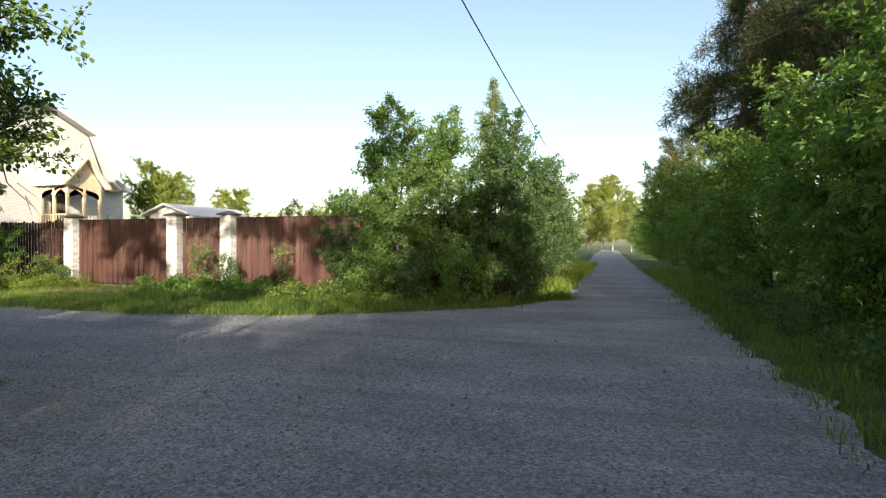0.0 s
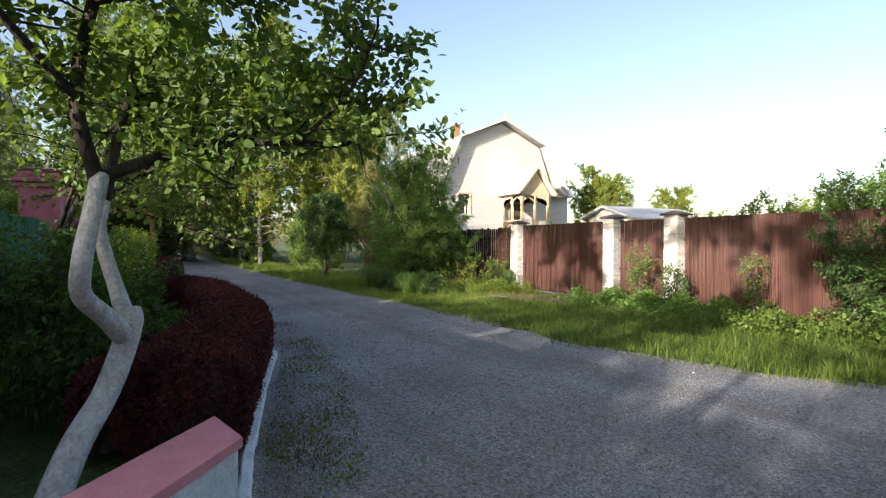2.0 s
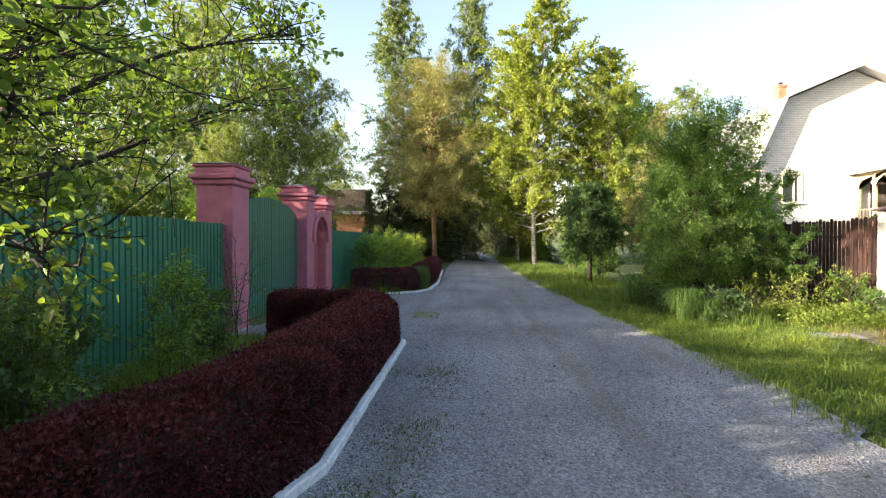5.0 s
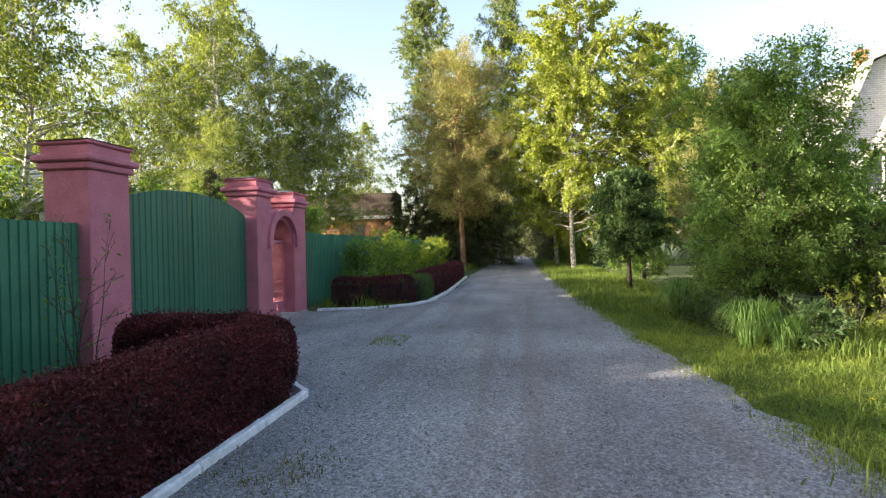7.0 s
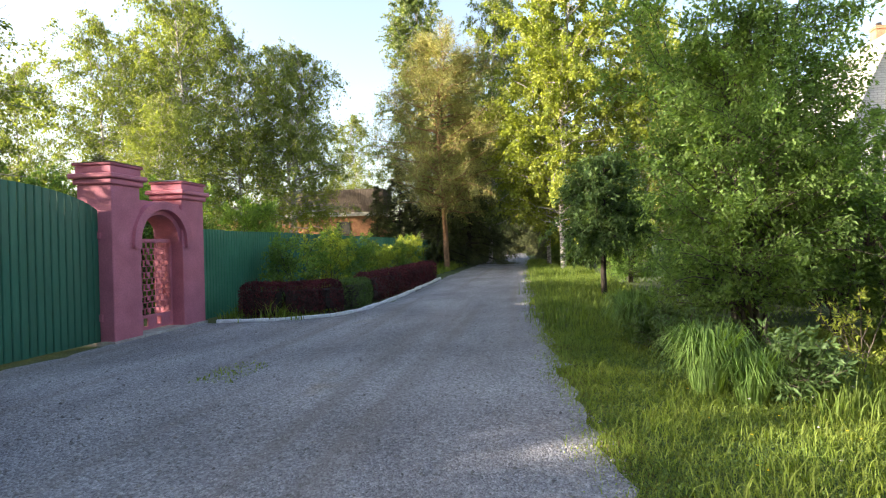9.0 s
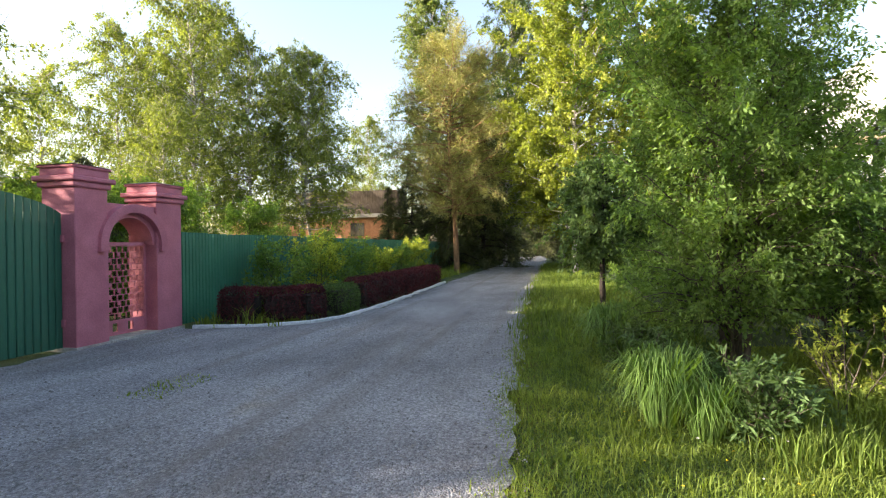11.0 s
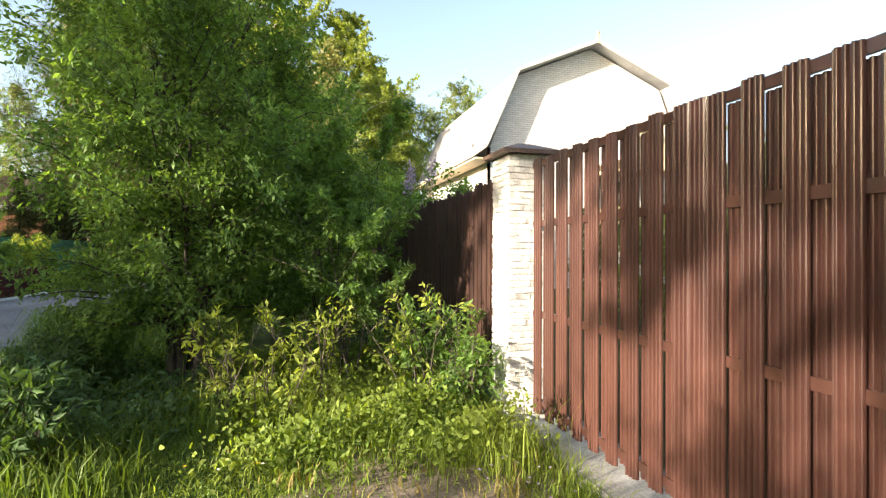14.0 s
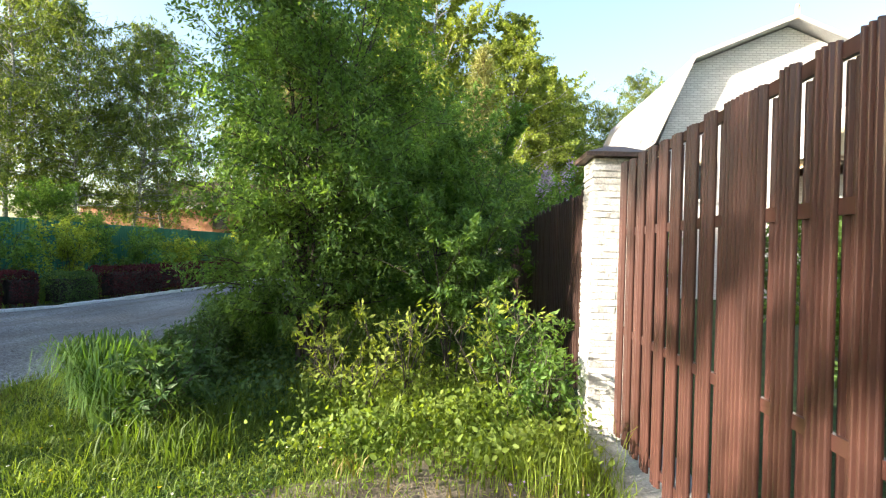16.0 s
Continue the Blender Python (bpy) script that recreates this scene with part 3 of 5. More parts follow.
def arc_band(bm, r0, r1, y0, y1, legs):
    def ringpts(rr):
        p = [(XC + rr * math.cos(a), SP + rr * .92 * math.sin(a)) for a in np.linspace(0, math.pi, 21)]
        return [(XC + rr, SP - legs)] + p + [(XC - rr, SP - legs)]
    A, B = ringpts(r0), ringpts(r1)
    va = [[bm.verts.new((x, y, z)) for x, z in A] for y in (y0, y1)]
    vb = [[bm.verts.new((x, y, z)) for x, z in B] for y in (y0, y1)]
    for k in range(len(A) - 1):
        bm.faces.new((va[0][k], va[0][k + 1], vb[0][k + 1], vb[0][k]))
        bm.faces.new((va[1][k], vb[1][k], vb[1][k + 1], va[1][k + 1]))
        bm.faces.new((va[0][k], va[1][k], va[1][k + 1], va[0][k + 1]))
        bm.faces.new((vb[0][k], vb[0][k + 1], vb[1][k + 1], vb[1][k]))


arc_band(bm, R + .10, R + .27, 0.80, 0.965, 0.12)
part("arch_moulding", bm_mesh("arch_moulding", bm, PINK), arch, label="raised pink arch moulding")
part("sill", boxes("sill", CONCRETE, (-21.56, -20.36, 0.3, 0.95, -0.02, 0.06), bevel=.01), arch, label="concrete threshold")

wicket = thing("garden_wicket", "closed pink openwork metal wicket", "gate", (-20.36, 0.62, 0))
part("frame", boxes("frame", PINK, (-1.19, -1.13, -.03, .03, .08, 1.80), (-.07, -.01, -.03, .03, .08, 1.80), (-1.13, -.07, -.03, .03, 1.74, 1.80),
                    (-1.13, -.07, -.03, .03, .08, .14), (-1.13, -.07, -.03, .03, .30, .35)), wicket)
part("lower_panel", boxes("lower_panel", PINK, (-1.13, -.85, -.015, .015, .14, .30), (-.35, -.07, -.015, .015, .14, .30), (-.72, -.48, -.015, .015, .14, .30)), wicket)
lat = bmesh.new()
rr = random.Random(4)
for row in range(12):
    z = .37 + row * .114
    off = .07 if row % 2 else 0
    box(lat, -1.13, -.07, -.012, .012, z + .100, z + .111)
    for c in range(8):
        xx = -1.12 + c * .14 + off
        if xx < -.10:
            box(lat, xx, xx + .012, -.012, .012, z, z + .098)
            if c > 3 and (c + row) % 2 == 0:
                box(lat, xx + .016, min(xx + .07, -.08), -.008, .008, z + .03, z + .098)
part("lattice", bm_mesh("lattice", lat, PINK), wicket, label="pink interlocking square lattice")
part("handle", boxes("handle", DARK, (-.11, -.03, .03, .07, .98, 1.12), (-.20, -.08, .05, .075, 1.06, 1.085)), wicket, label="black latch handle")

gate = thing("green_double_gate", "closed arched double gate of green planks", "gate", (-17.80, 0.62, 0))
def plank_profile(w, t=0.012):
    return [(-w / 2, 0), (-w / 2, t), (-w / 2 + .012, t + .012), (w / 2 - .012, t + .012), (w / 2, t), (w / 2, 0)]


for side, lab in ((-1, ""), (1, "")):
    for k in range(14):
        w = 1.86 / 14
        xc = side * (0.02 + w * (k + .5))
        zt = [2.08 + 0.52 * math.sqrt(max(0, 1 - ((xc + s * w / 2) / 2.0) ** 2)) for s in (-1, 1)]
        bm = bmesh.new()
        prof = plank_profile(w - .012)
        lo = [bm.verts.new((x, y, 0.05)) for x, y in prof]
        hi = [bm.verts.new((x, y, zt[0] + (zt[1] - zt[0]) * (x / w + .5))) for x, y in prof]
        bm.faces.new(lo), bm.faces.new(hi[::-1])
        for i in range(6):
            bm.faces.new((lo[i], lo[(i + 1) % 6], hi[(i + 1) % 6], hi[i]))
        part("plank", bm_mesh("plank", bm, GREENGATE), gate, (xc, 0, 0))
part("backing", boxes("backing", GREENGATE, (-1.88, -.012, -.04, -.004, .25, .33), (.012, 1.88, -.04, -.004, .25, .33), (-1.88, -.012, -.04, -.004, 1.9, 1.98),
                      (.012, 1.88, -.04, -.004, 1.9, 1.98), (-1.88, 1.88, -.012, -.003, .06, 2.1)), gate)
for hx, hz in ((-1.87, .45), (-1.87, 1.85), (1.87, .45), (1.87, 1.85)):
    part("hinge", boxes("hinge", PINK, (hx - .03, hx + .03, .02, .07, hz - .06, hz + .06)), gate, label="pink painted hinge")


def green_fence(x0, x1, y, top):
    ob = thing("green_profiled_fence", "green corrugated sheet metal fence", "fence", (0, y, 0), "green fence runs")
    n = round((x1 - x0) / 1.15)
    W = (x1 - x0) / n
    ribs = 10
    prof = []
    for i in range(ribs):
        a = W / ribs * i
        for dx, dy in ((0, 0), (.062, 0), (.07, .020), (.107, .020)):
            prof.append((a + dx * W / 1.15, dy))
    prof.append((W - .001, 0))
    bm = bmesh.new()
    rows = [[bm.verts.new((x, yy + o, z)) for x, yy in prof] for z, o in ((0.03, 0), (top, 0))]
    back = [[bm.verts.new((x, yy - .004, z)) for x, yy in prof] for z in (0.03, top)]
    for k in range(len(prof) - 1):
        bm.faces.new((rows[0][k], rows[0][k + 1], rows[1][k + 1], rows[1][k]))
        bm.faces.new((back[0][k], back[1][k], back[1][k + 1], back[0][k + 1]))
        bm.faces.new((rows[1][k], rows[1][k + 1], back[1][k + 1], back[1][k]))
    me = bm_mesh("fence_sheet", bm, GREEN)
    for i in range(n):
        part("fence_sheet", me, ob, (x0 + i * W, 0, random.uniform(-.012, .012)))
    part("rail", boxes("rail", GREEN, (x0, x1, -.05, -.008, .4, .45), (x0, x1, -.05, -.008, 1.6, 1.65)), ob)
    return ob


green_fence(-15.2, -4.4, 0.72, 1.97)
green_fence(-64.0, -22.28, 0.72, 2.02)
side_fence = green_fence(-12.0, 0.0, 0.0, 1.97)
side_fence.matrix_basis = pose(-4.4, 0.72, 0, 0, 0, 90)


# ---- brown metal gate, wicket, fences and stone pillars ----
def rough_block(L, W, H, seed):
    r = random.Random(seed)
    bm = bmesh.new()
    box(bm, -L / 2, L / 2, -W / 2, W / 2, 0, H, bevel=0.006)
    bmesh.ops.subdivide_edges(bm, edges=[e for e in bm.edges if abs(e.verts[0].co.z - e.verts[1].co.z) < 1e-4 and e.calc_length() > .08], cuts=3)
    for v in bm.verts:
        o = 0.013 * r.uniform(-.7, 1)
        if abs(abs(v.co.x) - L / 2) < .012:
            v.co.x += math.copysign(o, v.co.x)
        if abs(abs(v.co.y) - W / 2) < .012:
            v.co.y += math.copysign(o, v.co.y)
        v.co.z += r.uniform(-.003, .003)
    return bm_mesh("stone_block", bm, PALESTONE)


BLOCKS = [rough_block(.385, .190, .053, s) for s in range(8)]
def stone_pillar(x, y):
    ob = thing("stone_gate_pillar", "pale split-stone gate pillar with a brown metal cap", "gate pillar", (x, y, 0), "stone gate pillars")
    z, c = 0.0, 0
    while z < 2.26:
        for s in (-1, 1):
            off = s * .0975
            at = (0, off, z) if c % 2 else (off, 0, z)
            part("stone_block", BLOCKS[(c * 3 + s) % 8], ob, at, (0 if c % 2 else 90) + (180 if random.random() < .5 else 0))
        z += .055
        c += 1
    part("mortar", boxes("mortar", MORTAR, (-.178, .178, -.178, .178, -.02, z - .01)), ob, label="recessed grey mortar")
    bm = bmesh.new()
    e = .27
    lo = [bm.verts.new((sx * e, sy * e, z)) for sx, sy in ((-1, -1), (1, -1), (1, 1), (-1, 1))]
    mid = [bm.verts.new((v.co.x, v.co.y, z + .035)) for v in lo]
    up = [bm.verts.new((v.co.x * .25, v.co.y * .25, z + .115)) for v in lo]
    bm.faces.new(lo), bm.faces.new(up[::-1])
    for a, b in ((lo, mid), (mid, up)):
        for i in range(4):
            bm.faces.new((a[i], a[(i + 1) % 4], b[(i + 1) % 4], b[i]))
    part("cap", bm_mesh("cap", bm, CAPSTEEL), ob, label="brown pyramid metal cap")
    return ob


for px in (-17.46, -13.05, -11.0):
    stone_pillar(px, 13.87)


def steel_picket(width, z0, z1, seed=0):
    """A ribbed steel slat, open to the back."""
    w = width / 2
    half = [(-w + .002, -.004), (-w, .004), (-w + .003, .012), (-w + .008, .015), (-w * .80, .012), (-w * .74, .012), (-w * .66, .024), (-w * .60, .026), (-w * .50, .026), (-w * .44, .024),
            (-w * .36, .012), (-w * .20, .012), (-w * .12, .024), (-w * .06, .026)]
    prof = half + [(-x, y) for x, y in half[::-1]]
    bm = bmesh.new()
    lo = [bm.verts.new((x, -y, z0)) for x, y in prof]
    hi = [bm.verts.new((x, -y, z1)) for x, y in prof]
    lo2 = [bm.verts.new((x, -y + .002, z0)) for x, y in prof]
    hi2 = [bm.verts.new((x, -y + .002, z1)) for x, y in prof]
    for i in range(len(prof) - 1):
        bm.faces.new((lo[i], lo[i + 1], hi[i + 1], hi[i]))
        bm.faces.new((lo2[i], hi2[i], hi2[i + 1], lo2[i + 1]))
        bm.faces.new((hi[i], hi[i + 1], hi2[i + 1], hi2[i]))
    return bm_mesh("front_slat", bm, BROWN)


FRONT, BACK = steel_picket(.123, .09, 2.245), steel_picket(.150, .10, 2.18)
def steel_fence(name, label, cat, x0, x1, y, seams=(), zoff=0.0):
    ob = thing(name, label, cat, (0, y, zoff))
    part("rail", boxes("rail", BROWN, *[(x0, x1, -.004, .016, z - .028, z + .028) for z in (.17, .93, 1.70, 2.21)]), ob, label="brown steel rail")
    pitch = .208
    n = int((x1 - x0) / pitch)
    pitch = (x1 - x0) / n
    for i in range(n):
        part("front_slat", FRONT, ob, (x0 + (i + .5) * pitch, -.006, random.uniform(-.008, .008)), random.uniform(-.4, .4))
        if i < n - 1:
            part("back_slat", BACK, ob, (x0 + (i + 1) * pitch, .036, random.uniform(-.008, .008)))
    for s in seams:
        part("front_slat", FRONT, ob, (s, -.008, 0))
    return ob


steel_fence("metal_gate_leaf", "closed brown steel picket gate leaf", "gate", -17.26, -15.27, 13.90, seams=(-15.262,))
steel_fence("metal_gate_leaf", "closed brown steel picket gate leaf", "gate", -15.25, -13.26, 13.90)
steel_fence("metal_wicket", "closed brown steel picket wicket", "gate", -12.85, -11.21, 13.90)
steel_fence("metal_fence", "tall brown steel picket fence behind long grass", "fence", -10.8, -2.6, 13.90)
side = steel_fence("metal_fence", "brown steel picket fence behind the corner trees", "fence", 0, 18, 0)
side.matrix_basis = pose(-2.6, 13.9, 0, 0, 0, 90)
bm = bmesh.new()
box(bm, -17.2, -13.0, 13.66, 14.25, -.04, .035, bevel=.015)
bmesh.ops.subdivide_edges(bm, edges=bm.edges[:], cuts=3)
for v in bm.verts:
    v.co += Vector((0, random.uniform(-.03, .03), random.uniform(-.01, .008)))
tagged(new("gate_slab", bm_mesh("gate_slab", bm, CONCRETE)), "cracked concrete strip under the metal gate", "concrete slab", "", "structure")
outline_sheet("concrete_patch", "flat broken slab in the grass before the gate", [(-15.85, 11.0), (-15.3, 10.85), (-15.25, 11.75), (-15.85, 11.9)], 0.022, CONCRETE, 0.06, seed=9)

pickets = thing("wooden_picket_fence", "dark brown wooden picket fence with rounded tops", "fence", (0, 13.87, 0))
def picket_mesh(seed):
    w, t = .051, .01
    top = [(w * math.cos(a), 2.15 + .045 * math.sin(a)) for a in np.linspace(0, math.pi, 7)]
    return prism("picket", PICKET, [(w, .08)] + top + [(-w, .08)], "y", -t, t)


PK = picket_mesh(0)
for i in range(108):
    part("picket", PK, pickets, (-17.85 - i * .140, random.uniform(-.004, .004), random.uniform(-.035, .04)), random.uniform(-2, 2))
part("rail", boxes("rail", PICKET, (-33, -17.7, .02, .06, .5, .56), (-33, -17.7, .02, .06, 1.75, 1.81)), pickets)

# ---- the white brick house ----
def course_material():
    m = bpy.data.materials.new("white_brick_courses")
    m.use_nodes = True
    n, l = m.node_tree.nodes, m.node_tree.links
    b = n["Principled BSDF"]
    geo, mp, bt, sep, com = n.new("ShaderNodeNewGeometry"), n.new("ShaderNodeMapping"), n.new("ShaderNodeTexBrick"), n.new("ShaderNodeSeparateXYZ"), n.new("ShaderNodeCombineXYZ")
    l.new(geo.outputs["Position"], sep.inputs[0])
    add = n.new("ShaderNodeMath")
    l.new(sep.outputs[0], add.inputs[0]), l.new(sep.outputs[1], add.inputs[1])
    l.new(add.outputs[0], com.inputs[0]), l.new(sep.outputs[2], com.inputs[1])
    l.new(com.outputs[0], bt.inputs["Vector"])
    bt.inputs["Scale"].default_value = 1
    bt.inputs["Brick Width"].default_value, bt.inputs["Row Height"].default_value, bt.inputs["Mortar Size"].default_value = .26, .088, .009
    bt.inputs["Color1"].default_value, bt.inputs["Color2"].default_value, bt.inputs["Mortar"].default_value = (.60, .59, .57, 1), (.70, .69, .67, 1), (.40, .39, .38, 1)
    l.new(bt.outputs["Color"], b.inputs["Base Color"])
    bp = n.new("ShaderNodeBump")
    bp.inputs["Strength"].default_value, bp.inputs["Distance"].default_value, bp.invert = .6, .02, True
    l.new(bt.outputs["Fac"], bp.inputs["Height"]), l.new(bp.outputs[0], b.inputs["Normal"])
    b.inputs["Roughness"].default_value = .9
    return m


WHITEBRICK = course_material()
house = thing("brick_house", "two-storey white brick house with a gambrel roof", "house")
XW, XB = -33.3, -44.0
gable = [(19.5, -0.1), (28.5, -0.1), (28.5, 5.75), (27.35, 8.60), (24.0, 10.05), (20.55, 8.60), (19.5, 5.75)]
bm = bmesh.new()
WIN = (20.6, 21.5, 3.6, 5.0)
def wall_face(bm, x):
    """The gable wall as faces around the window hole."""
    y0, y1, z0, z1 = WIN
    P = {}
    def v(y, z):
        if (y, z) not in P:
            P[(y, z)] = bm.verts.new((x, y, z))
        return P[(y, z)]
    for a, b, c, d in ((19.5, y0, -.1, z0), (y0, y1, -.1, z0), (y1, 28.5, -.1, z0), (19.5, y0, z0, z1), (y1, 28.5, z0, z1), (19.5, y0, z1, 5.75), (y0, y1, z1, 5.75), (y1, 28.5, z1, 5.75)):
        bm.faces.new((v(a, c), v(b, c), v(b, d), v(a, d)))
    bm.faces.new([v(y, z) for y, z in ((19.5, 5.75), (y0, 5.75), (y1, 5.75), (28.5, 5.75), (27.35, 8.60), (24.0, 10.05), (20.55, 8.60))])
    return [v(a, b) for a, b in ((y0, z0), (y1, z0), (y1, z1), (y0, z1))]


fa, fb = wall_face(bm, XW), wall_face(bm, XW - .38)
for i in range(4):
    bm.faces.new((fa[i], fa[(i + 1) % 4], fb[(i + 1) % 4], fb[i]))
part("gable_wall", bm_mesh("gable_wall", bm, WHITEBRICK), house)
for y in (19.5, 28.1):
    part("side_wall", boxes("side_wall", WHITEBRICK, (XB, XW - .38, y, y + .4, -.1, 5.75)), house)
part("back_wall", prism("back_wall", WHITEBRICK, gable, "x", XB - .3, XB), house)
def roof_slab(name, p, q, x0, x1, t, mat, label):
    d = Vector((q[0] - p[0], q[1] - p[1])).normalized()
    nrm = Vector((-d.y, d.x)) * t
    if nrm.y < 0:
        nrm = -nrm
    part(name, prism(name, mat, [p, q, (q[0] + nrm.x, q[1] + nrm.y), (p[0] + nrm.x, p[1] + nrm.y)], "x", x0, x1), house, label=label)


for s in (-1, 1):
    f = lambda y: 24.0 + s * (24.0 - y) * -1
    lower = [(24 + s * 4.85, 5.55), (24 + s * 3.50, 8.63)]
    upper = [(24 + s * 3.53, 8.63), (24, 10.12)]
    flare = [(24 + s * 5.35, 5.2), (24 + s * 4.85, 5.55)]
    for nm, (p, q) in (("lower_roof", lower), ("upper_roof", upper), ("eave", flare)):
        roof_slab(nm, p, q, XB - .5, XW + .55, .07, ROOFGREY if nm != "eave" else ROOFLIGHT, "pale weathered sheet metal roof slope")
    for p, q in (lower, upper, flare):
        roof_slab("barge_board", (p[0], p[1] + .02), (q[0], q[1] + .02), XW + .55, XW + .60, .13, WHITEFRAME, "pale barge board")
    part("soffit", boxes("soffit", YELLOW, (XB, XW + .5, min(24 + s * 5.3, 24 + s * 4.55), max(24 + s * 5.3, 24 + s * 4.55), 5.10, 5.16)), house)
bm = bmesh.new()
box(bm, XW + .5, XW + .62, 23.95, 24.05, 10.1, 10.5)
bmesh.ops.create_uvsphere(bm, u_segments=8, v_segments=6, radius=.08, matrix=Matrix.Translation((XW + .56, 24, 10.55)))
part("finial", bm_mesh("finial", bm, YELLOW), house, label="small carved roof finial")
win = part("window", boxes("window", GLASS, (XW - .2, XW - .185, *WIN)), house, label="dark window glass")
y0, y1, z0, z1 = WIN
part("window_frame", boxes("window_frame", WHITEFRAME, (XW - .18, XW - .12, y0, y0 + .07, z0, z1), (XW - .18, XW - .12, y1 - .07, y1, z0, z1), (XW - .18, XW - .12, y0, y1, z1 - .07, z1),
                           (XW - .18, XW - .12, y0, y1, z0, z0 + .07), (XW - .18, XW - .12, y1 - .30, y1 - .25, z0, z1)), win)
part("window_sill", boxes("window_sill", WHITEFRAME, (XW - .1, XW + .12, y0 - .1, y1 + .1, z0 - .06, z0)), win)
part("surround", boxes("surround", YELLOW, (XW + .002, XW + .03, y0 - .08, y0, z0, z1 + .08), (XW + .002, XW + .03, y1, y1 + .08, z0, z1 + .08), (XW + .002, XW + .03, y0, y1, z1, z1 + .08)), win)
chim = part("chimney", boxes("chimney", ORANGEBRICK, (-38.8, -38.35, 23.2, 23.65, 9.3, 10.7), (-38.85, -38.3, 23.15, 23.7, 10.7, 10.84)), house, label="orange brick chimney")
part("cowl", boxes("cowl", DARK, (-38.66, -38.48, 23.34, 23.5, 10.84, 11.02)), chim, label="dark metal cowl")
dish = bmesh.new()
bmesh.ops.create_cone(dish, cap_ends=True, segments=14, radius1=.3, radius2=.12, depth=.1, matrix=pose(-34.5, 18.6, 6.2, 60, 0, 140))
part("satellite_dish", bm_mesh("satellite_dish", dish, WHITEFRAME), house, label="grey satellite dish")
# porch
porch = thing("house_porch", "pale yellow timber porch with arched openings", "porch")
PX0, PX1, PY0, PY1 = XW + .002, -31.0, 24.1, 26.4
part("porch_base", boxes("porch_base", WHITEBRICK, (PX0, PX1, PY0, PY1, -.1, 2.3)), porch)
part("porch_floor", boxes("porch_floor", YELLOW, (PX0, PX1 + .05, PY0 - .05, PY1 + .05, 2.3, 2.4)), porch)
for cx, cy in ((PX1 - .08, PY0 + .08), (PX1 - .08, (PY0 + PY1) / 2), (PX1 - .08, PY1 - .08), (PX0 + .1, PY0 + .08), ((PX0 + PX1) / 2, PY0 + .08)):
    part("porch_post", boxes("porch_post", YELLOW, (cx - .07, cx + .07, cy - .07, cy + .07, 2.4, 4.95)), porch)
def arched(name, a, b, fixed, axis):
    n = 2
    pts = [(a, 5.05), (b, 5.05), (b, 4.2)]
    w = (b - a) / n
    for k in reversed(range(n)):
        c = a + w * (k + .5)
        pts += [(c + (w / 2 - .09) * math.cos(t), 4.2 + .5 * math.sin(t)) for t in np.linspace(0, math.pi, 9)]
        if k:
            pts += [(a + w * k + .0, 4.2)]
    pts.append((a, 4.2))
    part(name, prism(name, YELLOW, pts, axis, fixed - .04, fixed + .04), porch, label="pale yellow arched valance")


arched("porch_arch", PY0, PY1, PX1 - .08, "x")
arched("porch_arch", PX0, PX1, PY0 + .08, "y")
rail = [(PX1 - .1, PX1 - .05, PY0 + .1, PY1 - .1, 3.2, 3.27), (PX0, PX1 - .1, PY0 + .05, PY0 + .1, 3.2, 3.27)]
rail += [(PX1 - .09, PX1 - .06, y, y + .05, 2.4, 3.2) for y in np.arange(PY0 + .25, PY1 - .2, .22)]
rail += [(x, x + .05, PY0 + .06, PY0 + .09, 2.4, 3.2) for x in np.arange(PX0 + .2, PX1 - .2, .22)]
part("porch_railing", boxes("porch_railing", YELLOW, *rail), porch)
part("porch_gable", prism("porch_gable", YELLOW, [(PY0 - .1, 5.05), (PY1 + .1, 5.05), ((PY0 + PY1) / 2, 6.6)], "x", PX1 - .12, PX1 - .06), porch)
ym = (PY0 + PY1) / 2
for s in (-1, 1):
    yy = ym + s * 1.55
    part("porch_roof", prism("porch_roof", ROOFLIGHT, [(yy, 4.95), (ym, 6.72), (ym, 6.80), (yy + s * .03, 5.02)], "x", PX0, PX1 + .3), porch, label="pale metal porch roof")
    part("porch_barge", prism("porch_barge", YELLOW, [(yy, 4.93), (ym, 6.68), (ym, 6.84), (yy + s * .05, 5.07)], "x", PX1 + .3, PX1 + .34), porch)
part("porch_door", boxes("porch_door", BARK, (PX0 + .0, PX0 + .05, 24.8, 25.8, 2.4, 4.5)), porch, label="brown entrance door")
annex = thing("house_annex", "small brick annex with a grey hipped roof", "annex")
part("annex_wall", boxes("annex_wall", WHITEBRICK, (-37.5, -33.6, 28.502, 30.3, -.1, 5.2)), annex)
part("annex_roof", prism("annex_roof", ROOFGREY, [(28.5, 5.2), (30.7, 5.2), (30.7, 5.3), (29.6, 5.95), (28.5, 6.0)], "x", -37.8, -33.2), annex)

# garage beyond the gate
garage = thing("garage", "low white garage with a shallow grey roof", "garage")
part("garage_wall", prism("garage_wall", WHITEPLASTER, [(-21.7, -.1), (-19.0, -.1), (-19.0, 2.75), (-20.6, 3.3), (-21.7, 2.9)], "y", 21.2, 26.0), garage)
part("garage_roof", prism("garage_roof", ROOFLIGHT, [(-22.0, 2.82), (-20.6, 3.33), (-18.7, 2.72), (-18.7, 2.80), (-20.6, 3.43), (-22.0, 2.91)], "y", 20.9, 26.3), garage, label="pale metal garage roof")

